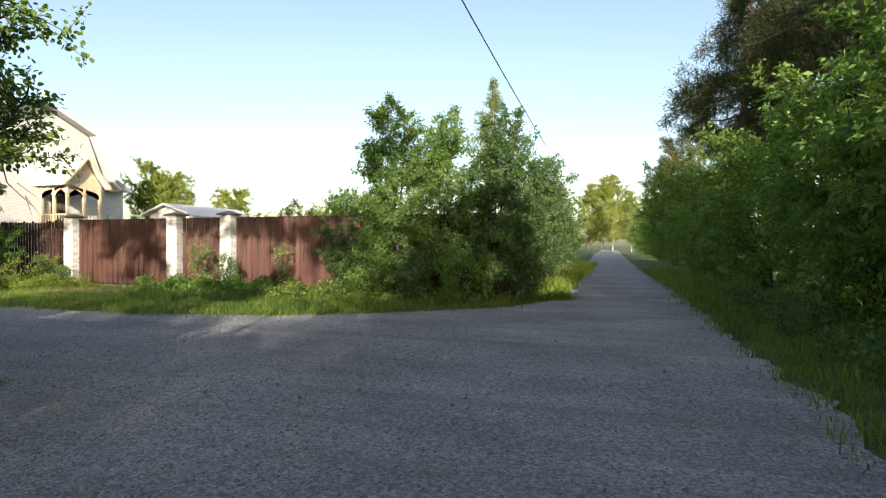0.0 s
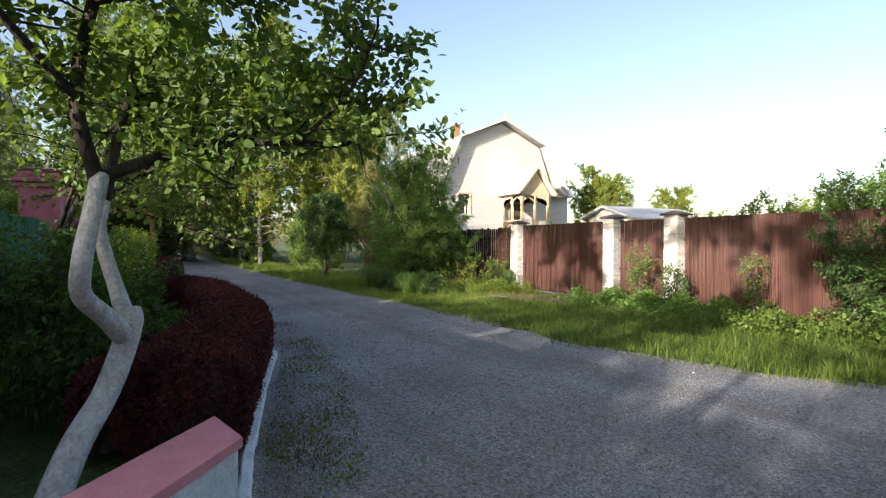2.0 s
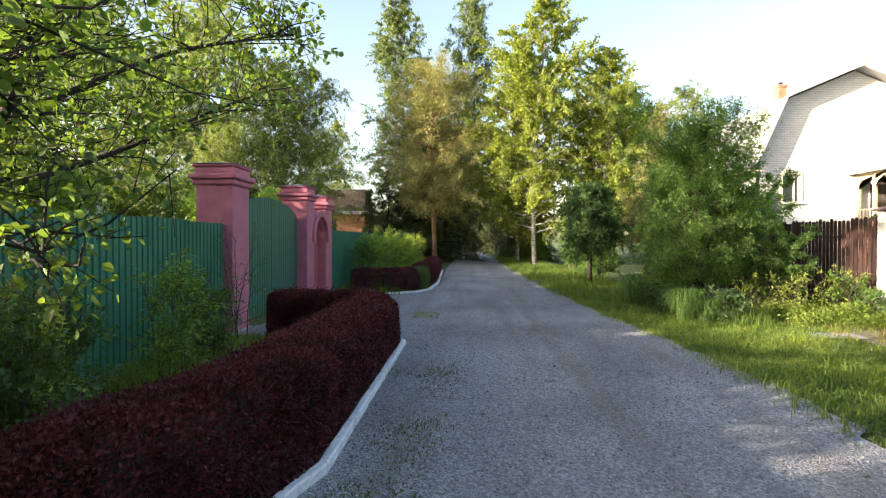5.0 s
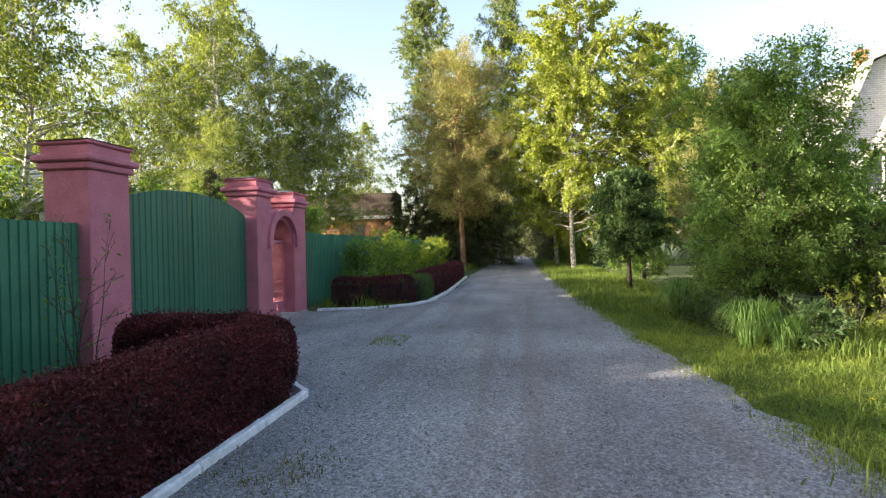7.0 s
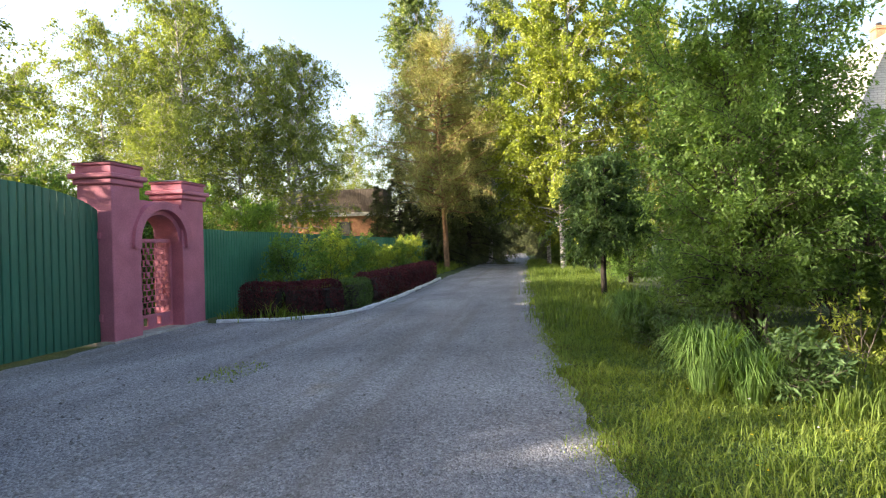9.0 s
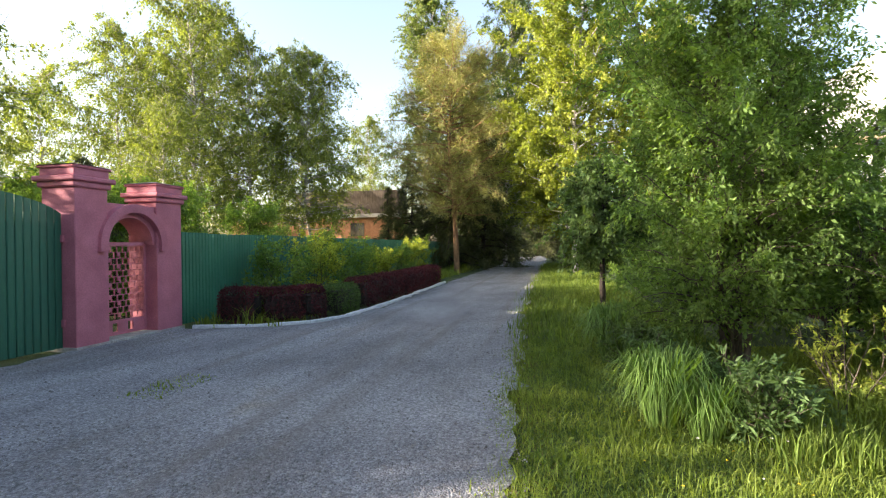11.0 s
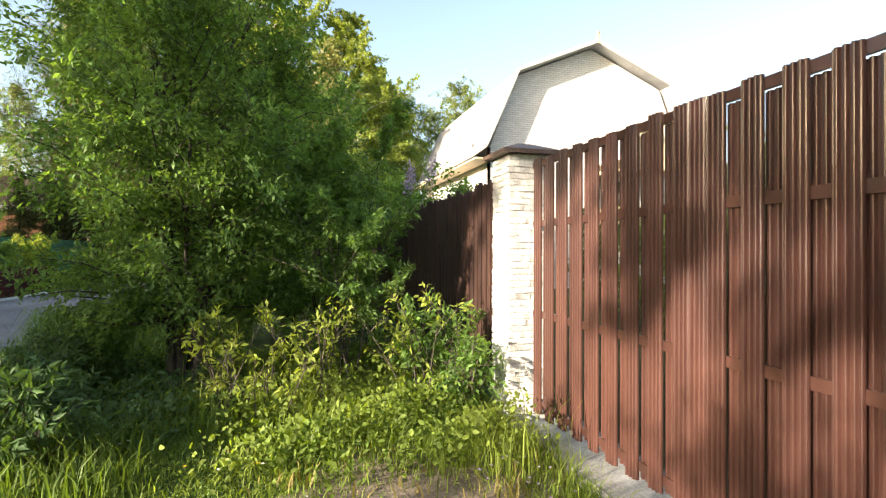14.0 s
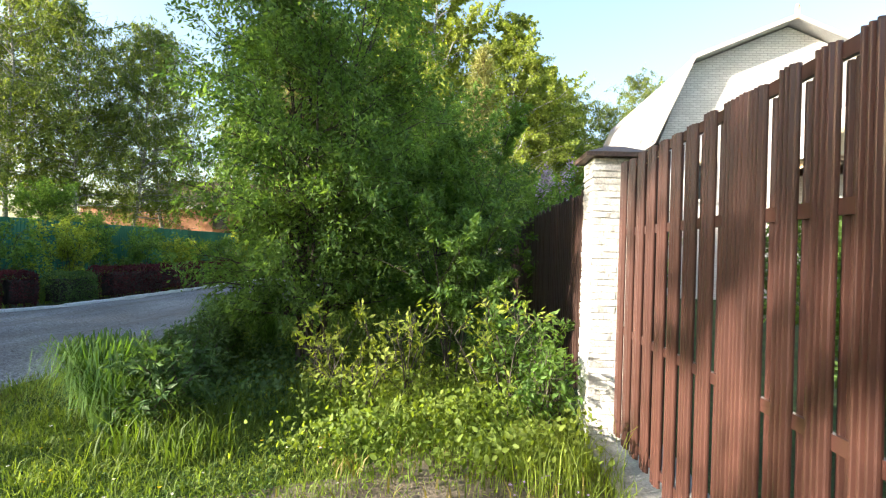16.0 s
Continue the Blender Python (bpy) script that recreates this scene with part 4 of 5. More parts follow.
# far brick building and pale house behind the green fence
far = thing("brick_outbuilding", "long low orange brick building with a grey roof edge", "building")
part("brick_wall", boxes("brick_wall", ORANGEBRICK, (-60, -55, -19, -4.2, -.1, 4.15)), far)
part("flat_roof", boxes("flat_roof", ROOFLIGHT, (-60.3, -54.7, -19.3, -3.9, 4.152, 4.45)), far)
part("upper_shed", boxes("upper_shed", BARK, (-60, -57, -14, -4.5, 4.452, 6.6)), far, label="dark upper storey")
part("window", boxes("window", GLASS, (-54.998, -54.96, -8.0, -6.8, 2.6, 3.7)), far, label="teal framed window")
pale = thing("pale_house", "pale plastered house behind the green fence", "house")
part("wall", boxes("wall", WHITEPLASTER, (-27.5, -21.5, -16, -9, -.1, 3.3)), pale)
part("roof", prism("roof", ROOFGREY, [(-16.5, 3.2), (-8.6, 3.2), (-12.5, 5.0)], "x", -28, -21), pale)
part("window", boxes("window", GLASS, (-24.6, -23.4, -8.998, -8.96, 1.6, 2.9)), pale)

# overhead cable
line = [Vector((-4.0, 36, 7.9)).lerp(Vector((-2.6, -12, 8.0)), u) - Vector((0, 0, 1.6 * u * (1 - u))) for u in np.linspace(0, 1, 24)]
tagged(new("power_cable", tubes_mesh("power_cable", [(np.array(line), np.full(24, .02), 5)], CABLE)), "black twisted overhead cable", "cable")


# ---- hedges ----
def hedge(name, label, pts, width, height, n, leaf, seed, size=.032, group="red hedges"):
    """A clipped hedge of small leaves along a line."""
    r = np.random.default_rng(seed)
    pts = np.array(pts, float)
    seg = np.linalg.norm(np.diff(pts, axis=0), axis=1)
    cum = np.concatenate([[0], np.cumsum(seg)])
    s = r.uniform(0, cum[-1], n)
    x, y = np.interp(s, cum, pts[:, 0]), np.interp(s, cum, pts[:, 1])
    i = np.clip(np.searchsorted(cum, s) - 1, 0, len(seg) - 1)
    d = np.diff(pts, axis=0)[i] / seg[i][:, None]
    a = r.uniform(-.75, math.pi + .75, n)
    rad = np.where(r.uniform(size=n) < .25, r.uniform(.3, .9, n), r.uniform(.80, 1.04, n)) ** .5
    rad = np.where(np.minimum(s, cum[-1] - s) < .09, r.uniform(0, 1.04, n) ** .5, rad)
    ca, sa = np.cos(a), np.sin(a)
    sq = 1 / np.maximum(np.abs(ca) ** 3.5 + np.abs(sa) ** 3.5, 1e-6) ** (1 / 3.5)
    lump = np.array([noise.noise((float(u) * 1.7, float(v) * 1.1, seed)) for u, v in zip(s, a)]) * .10
    endf = np.sqrt(np.clip(np.minimum(s, cum[-1] - s) / .22, 0.05, 1))
    o = ca * sq * rad * (width / 2) * (1 + lump) * endf
    z = height * .47 + sa * sq * rad * (height * .53) * (1 + lump) * (0.75 + .25 * endf)
    shoot = np.where(r.uniform(size=n) < .07, r.uniform(1, 1.09, n), 1)
    o, z = o * shoot, z * shoot
    C = np.stack([x - d[:, 1] * o, y + d[:, 0] * o, np.maximum(z, .02)], 1)
    out = np.stack([-d[:, 1] * ca, d[:, 0] * ca, sa], 1)
    ob = thing(name, label, "hedge", (float(pts[0, 0]), float(pts[0, 1]), 0), group)
    O = np.array([pts[0, 0], pts[0, 1], 0])
    part("foliage", leaves_mesh("foliage", C - O, out + r.normal(0, .7, (n, 3)), size, .6, leaf, r), ob)
    tubes = []
    for k in range(int(cum[-1] * 9)):
        q = r.uniform(0, cum[-1])
        c = np.array([np.interp(q, cum, pts[:, 0]), np.interp(q, cum, pts[:, 1]), 0]) - O
        t = c + [r.uniform(-.4, .4) * width, r.uniform(-.4, .4) * width, height * r.uniform(.8, 1.0)]
        tubes.append((np.stack([c, (c + t) / 2 + r.normal(0, .04, 3), t]), [.009, .006, .003], 4))
    part("branch_frame", tubes_mesh("branch_frame", tubes, DARKBARK), ob)
    # Dark lumpy boxes fill the hedge and give its inside a shaded look.
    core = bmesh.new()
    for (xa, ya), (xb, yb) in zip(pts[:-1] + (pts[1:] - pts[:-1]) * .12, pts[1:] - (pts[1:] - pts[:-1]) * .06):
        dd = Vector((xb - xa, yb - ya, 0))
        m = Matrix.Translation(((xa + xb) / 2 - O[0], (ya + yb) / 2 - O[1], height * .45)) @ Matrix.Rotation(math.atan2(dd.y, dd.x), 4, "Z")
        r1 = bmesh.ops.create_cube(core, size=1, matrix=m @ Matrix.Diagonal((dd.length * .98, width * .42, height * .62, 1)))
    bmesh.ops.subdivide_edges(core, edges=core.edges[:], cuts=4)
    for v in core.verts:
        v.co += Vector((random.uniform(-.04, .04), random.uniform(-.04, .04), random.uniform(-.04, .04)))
    part("inner_thicket", bm_mesh("inner_thicket", core, DARKBARK), ob, label="dark solid core for the shade between the inner twigs")
    return ob


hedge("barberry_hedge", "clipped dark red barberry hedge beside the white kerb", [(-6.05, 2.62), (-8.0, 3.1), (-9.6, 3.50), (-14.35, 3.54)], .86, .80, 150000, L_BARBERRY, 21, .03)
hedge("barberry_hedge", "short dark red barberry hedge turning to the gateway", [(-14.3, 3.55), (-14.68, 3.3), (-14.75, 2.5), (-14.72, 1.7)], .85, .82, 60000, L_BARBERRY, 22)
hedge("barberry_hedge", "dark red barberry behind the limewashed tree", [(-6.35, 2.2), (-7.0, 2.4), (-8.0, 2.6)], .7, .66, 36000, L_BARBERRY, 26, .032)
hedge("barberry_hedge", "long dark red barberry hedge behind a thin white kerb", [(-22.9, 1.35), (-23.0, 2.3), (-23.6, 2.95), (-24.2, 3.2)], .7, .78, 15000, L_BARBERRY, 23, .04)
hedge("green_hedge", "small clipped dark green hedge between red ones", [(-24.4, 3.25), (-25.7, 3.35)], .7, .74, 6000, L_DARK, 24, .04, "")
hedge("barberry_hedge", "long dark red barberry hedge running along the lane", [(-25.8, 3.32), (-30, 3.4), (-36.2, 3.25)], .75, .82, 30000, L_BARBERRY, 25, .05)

# ---- orchard tree with limewashed trunk ----
A = (-5.45, 1.95, 0)
LIME = [
    ([(-5.42, 1.95, -.12), (-5.47, 2.0, .15), (-5.64, 2.1, .42), (-5.84, 2.22, .62), (-5.92, 2.31, .86), (-5.92, 2.36, 1.06), (-5.94, 2.36, 1.14)], [.098, .088, .08, .074, .074, .07, .055], 10),
    ([(-5.92, 2.33, .96), (-5.72, 2.22, 1.13), (-5.46, 2.14, 1.27), (-5.36, 2.15, 1.45), (-5.42, 2.18, 1.66), (-5.53, 2.22, 1.92)], [.07, .058, .052, .05, .047, .048], 9),
    ([(-5.93, 2.35, 1.02), (-6.08, 2.26, 1.3), (-6.10, 2.18, 1.62), (-6.16, 2.2, 1.82)], [.06, .045, .042, .04], 8)]
UPPER = [
    ([(-5.53, 2.2, 1.9), (-5.60, 2.50, 2.05), (-5.67, 2.83, 2.18), (-5.50, 3.3, 2.2), (-5.45, 3.55, 2.2), (-5.4, 3.75, 2.28)], [.04, .035, .03, .024, .018, .01], 7),
    ([(-5.53, 2.2, 1.9), (-5.40, 2.12, 2.3), (-5.35, 2.2, 2.8), (-5.1, 2.4, 3.3), (-4.8, 2.6, 3.8)], [.042, .036, .03, .02, .01], 7),
    ([(-5.4, 2.12, 2.3), (-5.1, 1.85, 2.6), (-4.75, 1.6, 2.9), (-4.4, 1.5, 3.2)], [.028, .02, .016, .01], 6),
    ([(-6.16, 2.2, 1.8), (-6.3, 2.3, 2.4), (-6.4, 2.5, 3.0), (-6.3, 2.8, 3.6)], [.038, .03, .022, .01], 6),
    ([(-5.67, 2.83, 2.18), (-6.0, 3.2, 2.45), (-6.3, 3.6, 2.75), (-6.6, 3.8, 3.0)], [.022, .018, .012, .008], 5),
    ([(-5.35, 2.2, 2.8), (-5.3, 2.8, 3.0), (-5.3, 3.2, 3.1), (-5.25, 3.5, 3.15)], [.02, .016, .012, .007], 5),
    ([(-5.35, 2.2, 2.8), (-5.0, 2.8, 3.1), (-4.75, 3.3, 3.4)], [.02, .014, .008], 5),
    ([(-5.5, 3.3, 2.2), (-5.2, 3.55, 2.5), (-5.0, 3.65, 2.85)], [.015, .011, .007], 5),
    ([(-5.67, 2.83, 2.18), (-5.62, 2.9, 2.0), (-5.55, 2.95, 1.85)], [.014, .009, .005], 4)]


def smooth_line(p, q, m=4):
    """A Catmull-Rom curve through the points, with its radii."""
    p, q = np.asarray(p, float), np.asarray(q, float)
    e = np.concatenate([[2 * p[0] - p[1]], p, [2 * p[-1] - p[-2]]])
    out, rad = [], []
    for i in range(len(p) - 1):
        a, b, c, d = e[i:i + 4]
        for t in np.arange(m) / m:
            out.append(.5 * (2 * b + (c - a) * t + (2 * a - 5 * b + 4 * c - d) * t ** 2 + (3 * b - a - 3 * c + d) * t ** 3))
            rad.append(q[i] + (q[i + 1] - q[i]) * t)
    return np.array(out + [p[-1]]), np.array(rad + [q[-1]])


def orchard_tree(name, label, at, lime, upper, leaves, seed, rad=.55):
    r = np.random.default_rng(seed)
    ob = thing(name, label, "tree", at)
    O = np.array(at)
    part("trunk", tubes_mesh("trunk", [(*smooth_line(np.array(p) - O, q), k + 2) for p, q, k in lime], LIMEBARK), ob, label="limewashed white crooked trunk")
    tubes, S, D, L = [], [], [], []
    for p, q, k in upper:
        p = np.array(p) - O
        tubes.append((*smooth_line(p, q), k))
        m = int(np.linalg.norm(np.diff(p, axis=0), axis=1).sum() * 13)
        for i in range(m):
            f = r.uniform(.25, 1) * (len(p) - 1)
            s0 = np.array([np.interp(f, range(len(p)), p[:, c]) for c in range(3)])
            d = unit(r.normal(0, 1, 3) * [1, 1, .5] + [0, 0, .55])
            ln = rad * r.uniform(.4, 1.25)
            S.append(s0), D.append(d), L.append(ln)
            mid = s0 + d * ln * .5 + r.normal(0, .04, 3)
            tubes.append((np.stack([s0, mid, s0 + d * ln]), [.008, .006, .003], 4))
            for _ in range(3):
                u = r.uniform(.3, 1)
                e = unit(d + r.normal(0, .7, 3))
                S.append(s0 + d * ln * u), D.append(e), L.append(ln * .45)
                tubes.append((np.stack([s0 + d * ln * u, s0 + d * ln * u + e * ln * .45]), [.004, .002], 3))
    part("branch_frame", tubes_mesh("branch_frame", tubes, DARKBARK), ob, label="dark bare upper branches")
    S, D, L = np.array(S), np.array(D), np.array(L)
    i = r.choice(len(S), leaves, p=L / L.sum())
    u = r.uniform(.1, 1.1, leaves)[:, None]
    C = S[i] + D[i] * L[i][:, None] * u + r.normal(0, .045, (leaves, 3))
    low = (C[:, 1] + O[1] > 3.6) & (C[:, 2] + O[2] < 2.12)
    C, i = C[~low], i[~low]
    part("crown", leaves_mesh("crown", C, D[i] * .5 + r.normal(0, .6, (len(C), 3)) + [0, 0, -.3], .058, .75, L_MAPLE, r, lobed=True), ob, label="serrated green leaves")
    return ob


orchard_tree("orchard_tree", "crooked orchard tree with a limewashed trunk behind the hedge", A, LIME, UPPER, 16000, 31)
B = (-8.5, 1.45, 0)
LIME2 = [([(-8.5, 1.45, -.05), (-8.55, 1.5, .2), (-8.6, 1.52, .5)], [.065, .060, .056], 8)]
UPPER2 = [([(-8.6, 1.52, .5), (-8.65, 1.55, 1.0), (-8.75, 1.6, 1.5)], [.054, .05, .046], 8),
          ([(-8.75, 1.6, 1.5), (-8.3, 2.2, 1.9), (-7.8, 2.8, 2.1), (-7.2, 3.1, 2.1)], [.026, .018, .012, .006], 6),
          ([(-8.75, 1.6, 1.5), (-8.0, 1.9, 2.2), (-7.2, 2.2, 2.5), (-6.6, 2.6, 2.6)], [.026, .018, .012, .006], 6),
          ([(-9.2, 1.95, 2.4), (-8.7, 2.6, 2.6), (-8.2, 3.0, 2.6), (-7.7, 3.3, 2.5)], [.024, .016, .011, .006], 6),
          ([(-8.3, 2.2, 1.9), (-8.2, 2.7, 1.75), (-8.1, 3.1, 1.6), (-8.0, 3.3, 1.5)], [.016, .012, .008, .004], 5),
          ([(-8.75, 1.6, 1.5), (-9.2, 1.95, 2.4), (-9.6, 2.2, 3.2), (-9.8, 2.3, 4.2)], [.046, .036, .026, .012], 7),
          ([(-8.9, 1.7, 1.8), (-9.9, 2.2, 2.3), (-10.6, 2.7, 2.8), (-11.3, 3.0, 3.2)], [.032, .023, .015, .007], 6),
          ([(-9.2, 1.95, 2.4), (-10.0, 2.6, 3.1), (-10.5, 3.1, 3.4), (-10.9, 3.4, 3.6)], [.025, .018, .012, .006], 6),
          ([(-8.8, 1.7, 1.6), (-8.8, 2.4, 2.4), (-8.4, 2.7, 3.0), (-8.2, 2.8, 3.5)], [.028, .02, .014, .008], 6),
          ([(-8.8, 1.65, 1.6), (-9.9, 1.7, 2.3), (-10.8, 1.6, 2.9), (-11.8, 1.6, 3.5)], [.03, .022, .016, .01], 6),
          ([(-8.8, 1.7, 1.6), (-8.2, 2.2, 2.1), (-7.9, 2.6, 2.3), (-7.8, 3.0, 2.35)], [.026, .018, .012, .006], 6)]

orchard_tree("orchard_tree", "spreading dark-stemmed orchard tree over the green fence", B, LIME2, UPPER2, 9500, 32, .72)

# ---- shrubs along the hedge bed ----
for k, (x, y, h, rd, n, lf) in enumerate(((-7.6, 1.7, 1.5, .7, 4500, L_DARK), (-8.8, 2.0, 1.25, .6, 4000, L_BUSH), (-10.0, 1.6, 1.1, .6, 3500, L_DARK), (-9.0, 2.2, 1.75, .35, 1200, L_YELLOW),
                                          (-8.6, 2.45, 1.15, .6, 4500, L_DARK), (-11.4, 1.9, 1.5, .55, 2600, L_BUSH), (-12.6, 1.7, 1.1, .5, 2600, L_DARK), (-8.2, 1.3, 1.2, .6, 3600, L_BUSH), (-14.6, 1.3, 1.9, .5, 160, L_BUSH), (-7.4, 2.05, 1.25, .6, 4500, L_DARK))):
    plant("garden_shrub", ("leafy garden shrub between hedge and green fence", "shrub with bright young yellow shoots")[lf is L_YELLOW] if k != 8 else "nearly bare twiggy shrub by the pink pillar", "shrub", (x, y, 0), lf, BARK, h, rd, base=.1, leaves=n, size=.06, stems=5, spread=.25,
          limbs=34, twigs=5, rise=.8, seed=40 + k, trunk_r=.014, group="garden shrubs")
for k in range(9):
    x = -24.6 - k * 1.9
    plant("garden_shrub", "light green currant shrub behind the far hedge", "shrub", (x, 1.75 + .3 * math.sin(k * 2.1), 0), (L_BUSH, L_YELLOW, L_BUSH)[k % 3], BARK, 1.75 + .25 * math.sin(k), .95,
          base=.1, leaves=4200, size=.09, stems=6, spread=.3, limbs=30, twigs=5, rise=.7, seed=60 + k, trunk_r=.014, group="shrubs behind the far hedge")

# ---- the big bush at the lane and its neighbours ----
plant("rowan_thicket", "tall leafy rowan thicket at the edge of the lane", "bush", (-19.4, 10.75, 0), L_ROWAN, BARK, 5.1, 1.85, base=.13, leaves=82000, size=.070, width=.42, stems=9, spread=.24,
      limbs=190, twigs=9, rise=.5, droop=.12, seed=71, trunk_r=.045, profile="round")
for k, (x, y, h, rd, n, lf) in enumerate(((-18.9, 12.5, 2.1, .95, 9500, L_ROWAN), (-17.9, 12.1, 1.0, .45, 480, L_YELLOW), (-18.0, 11.4, .85, .45, 420, L_YELLOW), (-17.8, 13.0, 1.15, .45, 420, L_YELLOW), (-17.5, 11.7, .6, .35, 320, L_YELLOW), (-20.5, 12.4, 3.3, 1.2, 18000, L_ROWAN),
                                          (-17.9, 13.2, .9, .5, 1500, L_BUSH), (-17.4, 13.4, .7, .4, 800, L_BUSH))):
    plant("undergrowth_shrub", ("low leafy shrub in the shade of the thicket", "sunlit low shrub with yellow-green shoots")[lf is L_YELLOW], "shrub", (x, y, 0), lf, BARK, h, rd, base=.08, leaves=n,
          size=(.085, .075)[lf is L_YELLOW], width=.36, stems=6, spread=(.35, .6)[lf is L_YELLOW], limbs=(34, 12)[lf is L_YELLOW], twigs=(6, 4)[lf is L_YELLOW], rise=.9, jitter=.015, seed=80 + k, trunk_r=.014, group="undergrowth shrubs")
plant("rowan_thicket", "grey-green bushes beyond the thicket", "bush", (-22.8, 11.8, 0), L_ROWAN, BARK, 4.3, 1.9, base=.1, leaves=26000, size=.10, width=.45, stems=7, spread=.22, limbs=90, twigs=8, rise=.5, seed=90, trunk_r=.04)
plant("rowan_thicket", "bushes along the shaded verge", "bush", (-25.4, 12.4, 0), L_DARK, BARK, 3.9, 1.8, base=.08, leaves=18000, size=.10, width=.45, stems=7, spread=.22, limbs=70, twigs=8, rise=.5, seed=91, trunk_r=.04)
plant("round_tree", "small round dark-leaved standard tree with a bent stem", "tree", (-27.4, 9.9, 0), L_DARK, DARKBARK, 3.9, 1.25, base=.36, leaves=20000, size=.12, width=.5, limbs=90, twigs=8, rise=.25, droop=.35,
      hang=.5, seed=92, trunk_r=.09, profile="round")

plant("young_pine", "young golden-green pine among the verge trees", "tree", (-28.6, 12.4, 0), L_PINE, PINEBARK, 7.2, 1.35, base=.15, leaves=15000, size=.20, width=.13, limbs=80, twigs=7, rise=.75, hang=0, seed=93,
      trunk_r=.08, profile="cone", jitter=.06)

L_LILY = leafmat("day_lily_leaf", (0.12, 0.225, 0.055), (0.18, 0.30, 0.075), tr=0.4, scale=2)
# day lily clumps
def tuft(at, n, h, seed, mat=None, wide=.0085):
    r = np.random.default_rng(seed)
    a = r.uniform(0, 6.28, n)
    hh = h * r.uniform(.6, 1.1, n)
    out = np.stack([np.cos(a), np.sin(a), 0 * a], 1)
    side = np.stack([-np.sin(a), np.cos(a), 0 * a], 1) * wide
    P = out * r.uniform(0, .14, n)[:, None]
    reach = (hh * r.uniform(.10, .85, n) ** 1.2)[:, None]
    up = np.array([0, 0, 1.0])
    rows = [(0, 0), (.22, .6), (.6, .92), (1.0, .62)]
    V = []
    for i, (o, z) in enumerate(rows):
        c = P + out * reach * o + up * (hh * z * (1 if i < 3 else r.uniform(.35, 1.25, n)))[:, None] + r.normal(0, .05, (n, 3)) * o
        V += [c] if i == 3 else [c - side * (1 - .2 * i), c + side * (1 - .2 * i)]
    V = np.stack(V, 1)
    q = np.arange(n)[:, None] * 7
    ob = thing("day_lily_clump", "arching clump of strap-leaved day lilies", "plant", at, "day lily clumps")
    order = np.argsort(a)
    for idx in np.array_split(order, 5):
        qq = q[:len(idx)]
        part("leaf_fan", np_mesh("leaf_fan", V[idx], [np.concatenate([qq + [[0, 1, 3, 2]], qq + [[2, 3, 5, 4]]]), qq + [[4, 5, 6]]], mat or L_BUSH), ob)


for k, (x, y, h, n) in enumerate(((-17.3, 9.55, .70, 800), (-17.0, 9.85, .5, 350), (-20.1, 9.4, .8, 650), (-20.7, 9.7, .8, 200))):
    tuft((x, y, 0), n, h, 100 + k, L_LILY)

for k, (x, y, h, rd) in enumerate(((-17.0, 10.25, .55, .42), (-17.9, 9.9, .5, .4), (-18.7, 9.7, .5, .4), (-19.4, 9.6, .55, .4))):
    plant("leafy_perennial", "bushy dark green perennial in the shaded verge", "plant", (x, y, 0), L_DARK, BARK, h, rd, base=.1, leaves=1700, size=.085, width=.3, stems=9, spread=.45, limbs=36, twigs=4,
          rise=.8, seed=105 + k, trunk_r=.006, group="shaded perennials", jitter=.015)

# ---- corner trees by the junction ----
for k, (x, y, h, rd, n, lf, pr) in enumerate(((-5.1, 13.0, 5.3, 1.35, 30000, L_ROWAN, "column"), (-3.9, 13.5, 5.6, 1.3, 26000, L_ROWAN, "column"), (-2.5, 13.2, 4.9, 1.35, 30000, L_DARK, "cone"),
                                               (-1.9, 15.5, 4.6, 1.4, 18000, L_DARK, "round"), (-1.9, 19.0, 4.2, 1.4, 12000, L_DARK, "round"))):
    plant("corner_tree", ("young rowan tree in front of the brown fence", "young rowan tree in front of the brown fence", "dense dark birch by the lane corner", "dense bush along the side lane", "dense bush along the side lane")[k],
          "tree", (x, y, 0), lf, BARK, h, rd, base=.12, leaves=n, size=.085, width=.5, stems=4, spread=.10, limbs=110, twigs=8, rise=.55, seed=110 + k, trunk_r=.05, profile=pr, group="corner trees")
for k, (x, y, h, rd, n) in enumerate(((-6.6, 12.9, 1.9, .8, 5000), (-5.6, 12.3, 1.2, .7, 4000), (-4.2, 12.2, 1.1, .8, 4500), (-3.0, 12.1, 1.2, .8, 5000), (-1.9, 12.9, 1.5, .8, 6000), (-11.5, 13.1, 1.5, .45, 900),
                                      (-10.4, 13.0, 1.1, .4, 900), (-8.6, 13.2, 1.5, .3, 500))):
    plant("verge_shrub", "leafy self-sown shrub on the grass verge", "shrub", (x, y, 0), (L_DARK, L_BUSH)[k % 2], BARK, h, rd, base=.08, leaves=n, size=.075, stems=5, spread=.3, limbs=36, twigs=5, rise=.7,
          seed=130 + k, trunk_r=.014, group="verge shrubs")
plant("pine_sapling", "young pine with upright shoots behind the fence", "tree", (-3.6, 16.5, 0), L_BIRCH, PINEBARK, 6.5, 1.2, base=.3, leaves=9000, size=.16, width=.12, limbs=40, twigs=6, rise=.9, seed=140, trunk_r=.06, profile="cone")

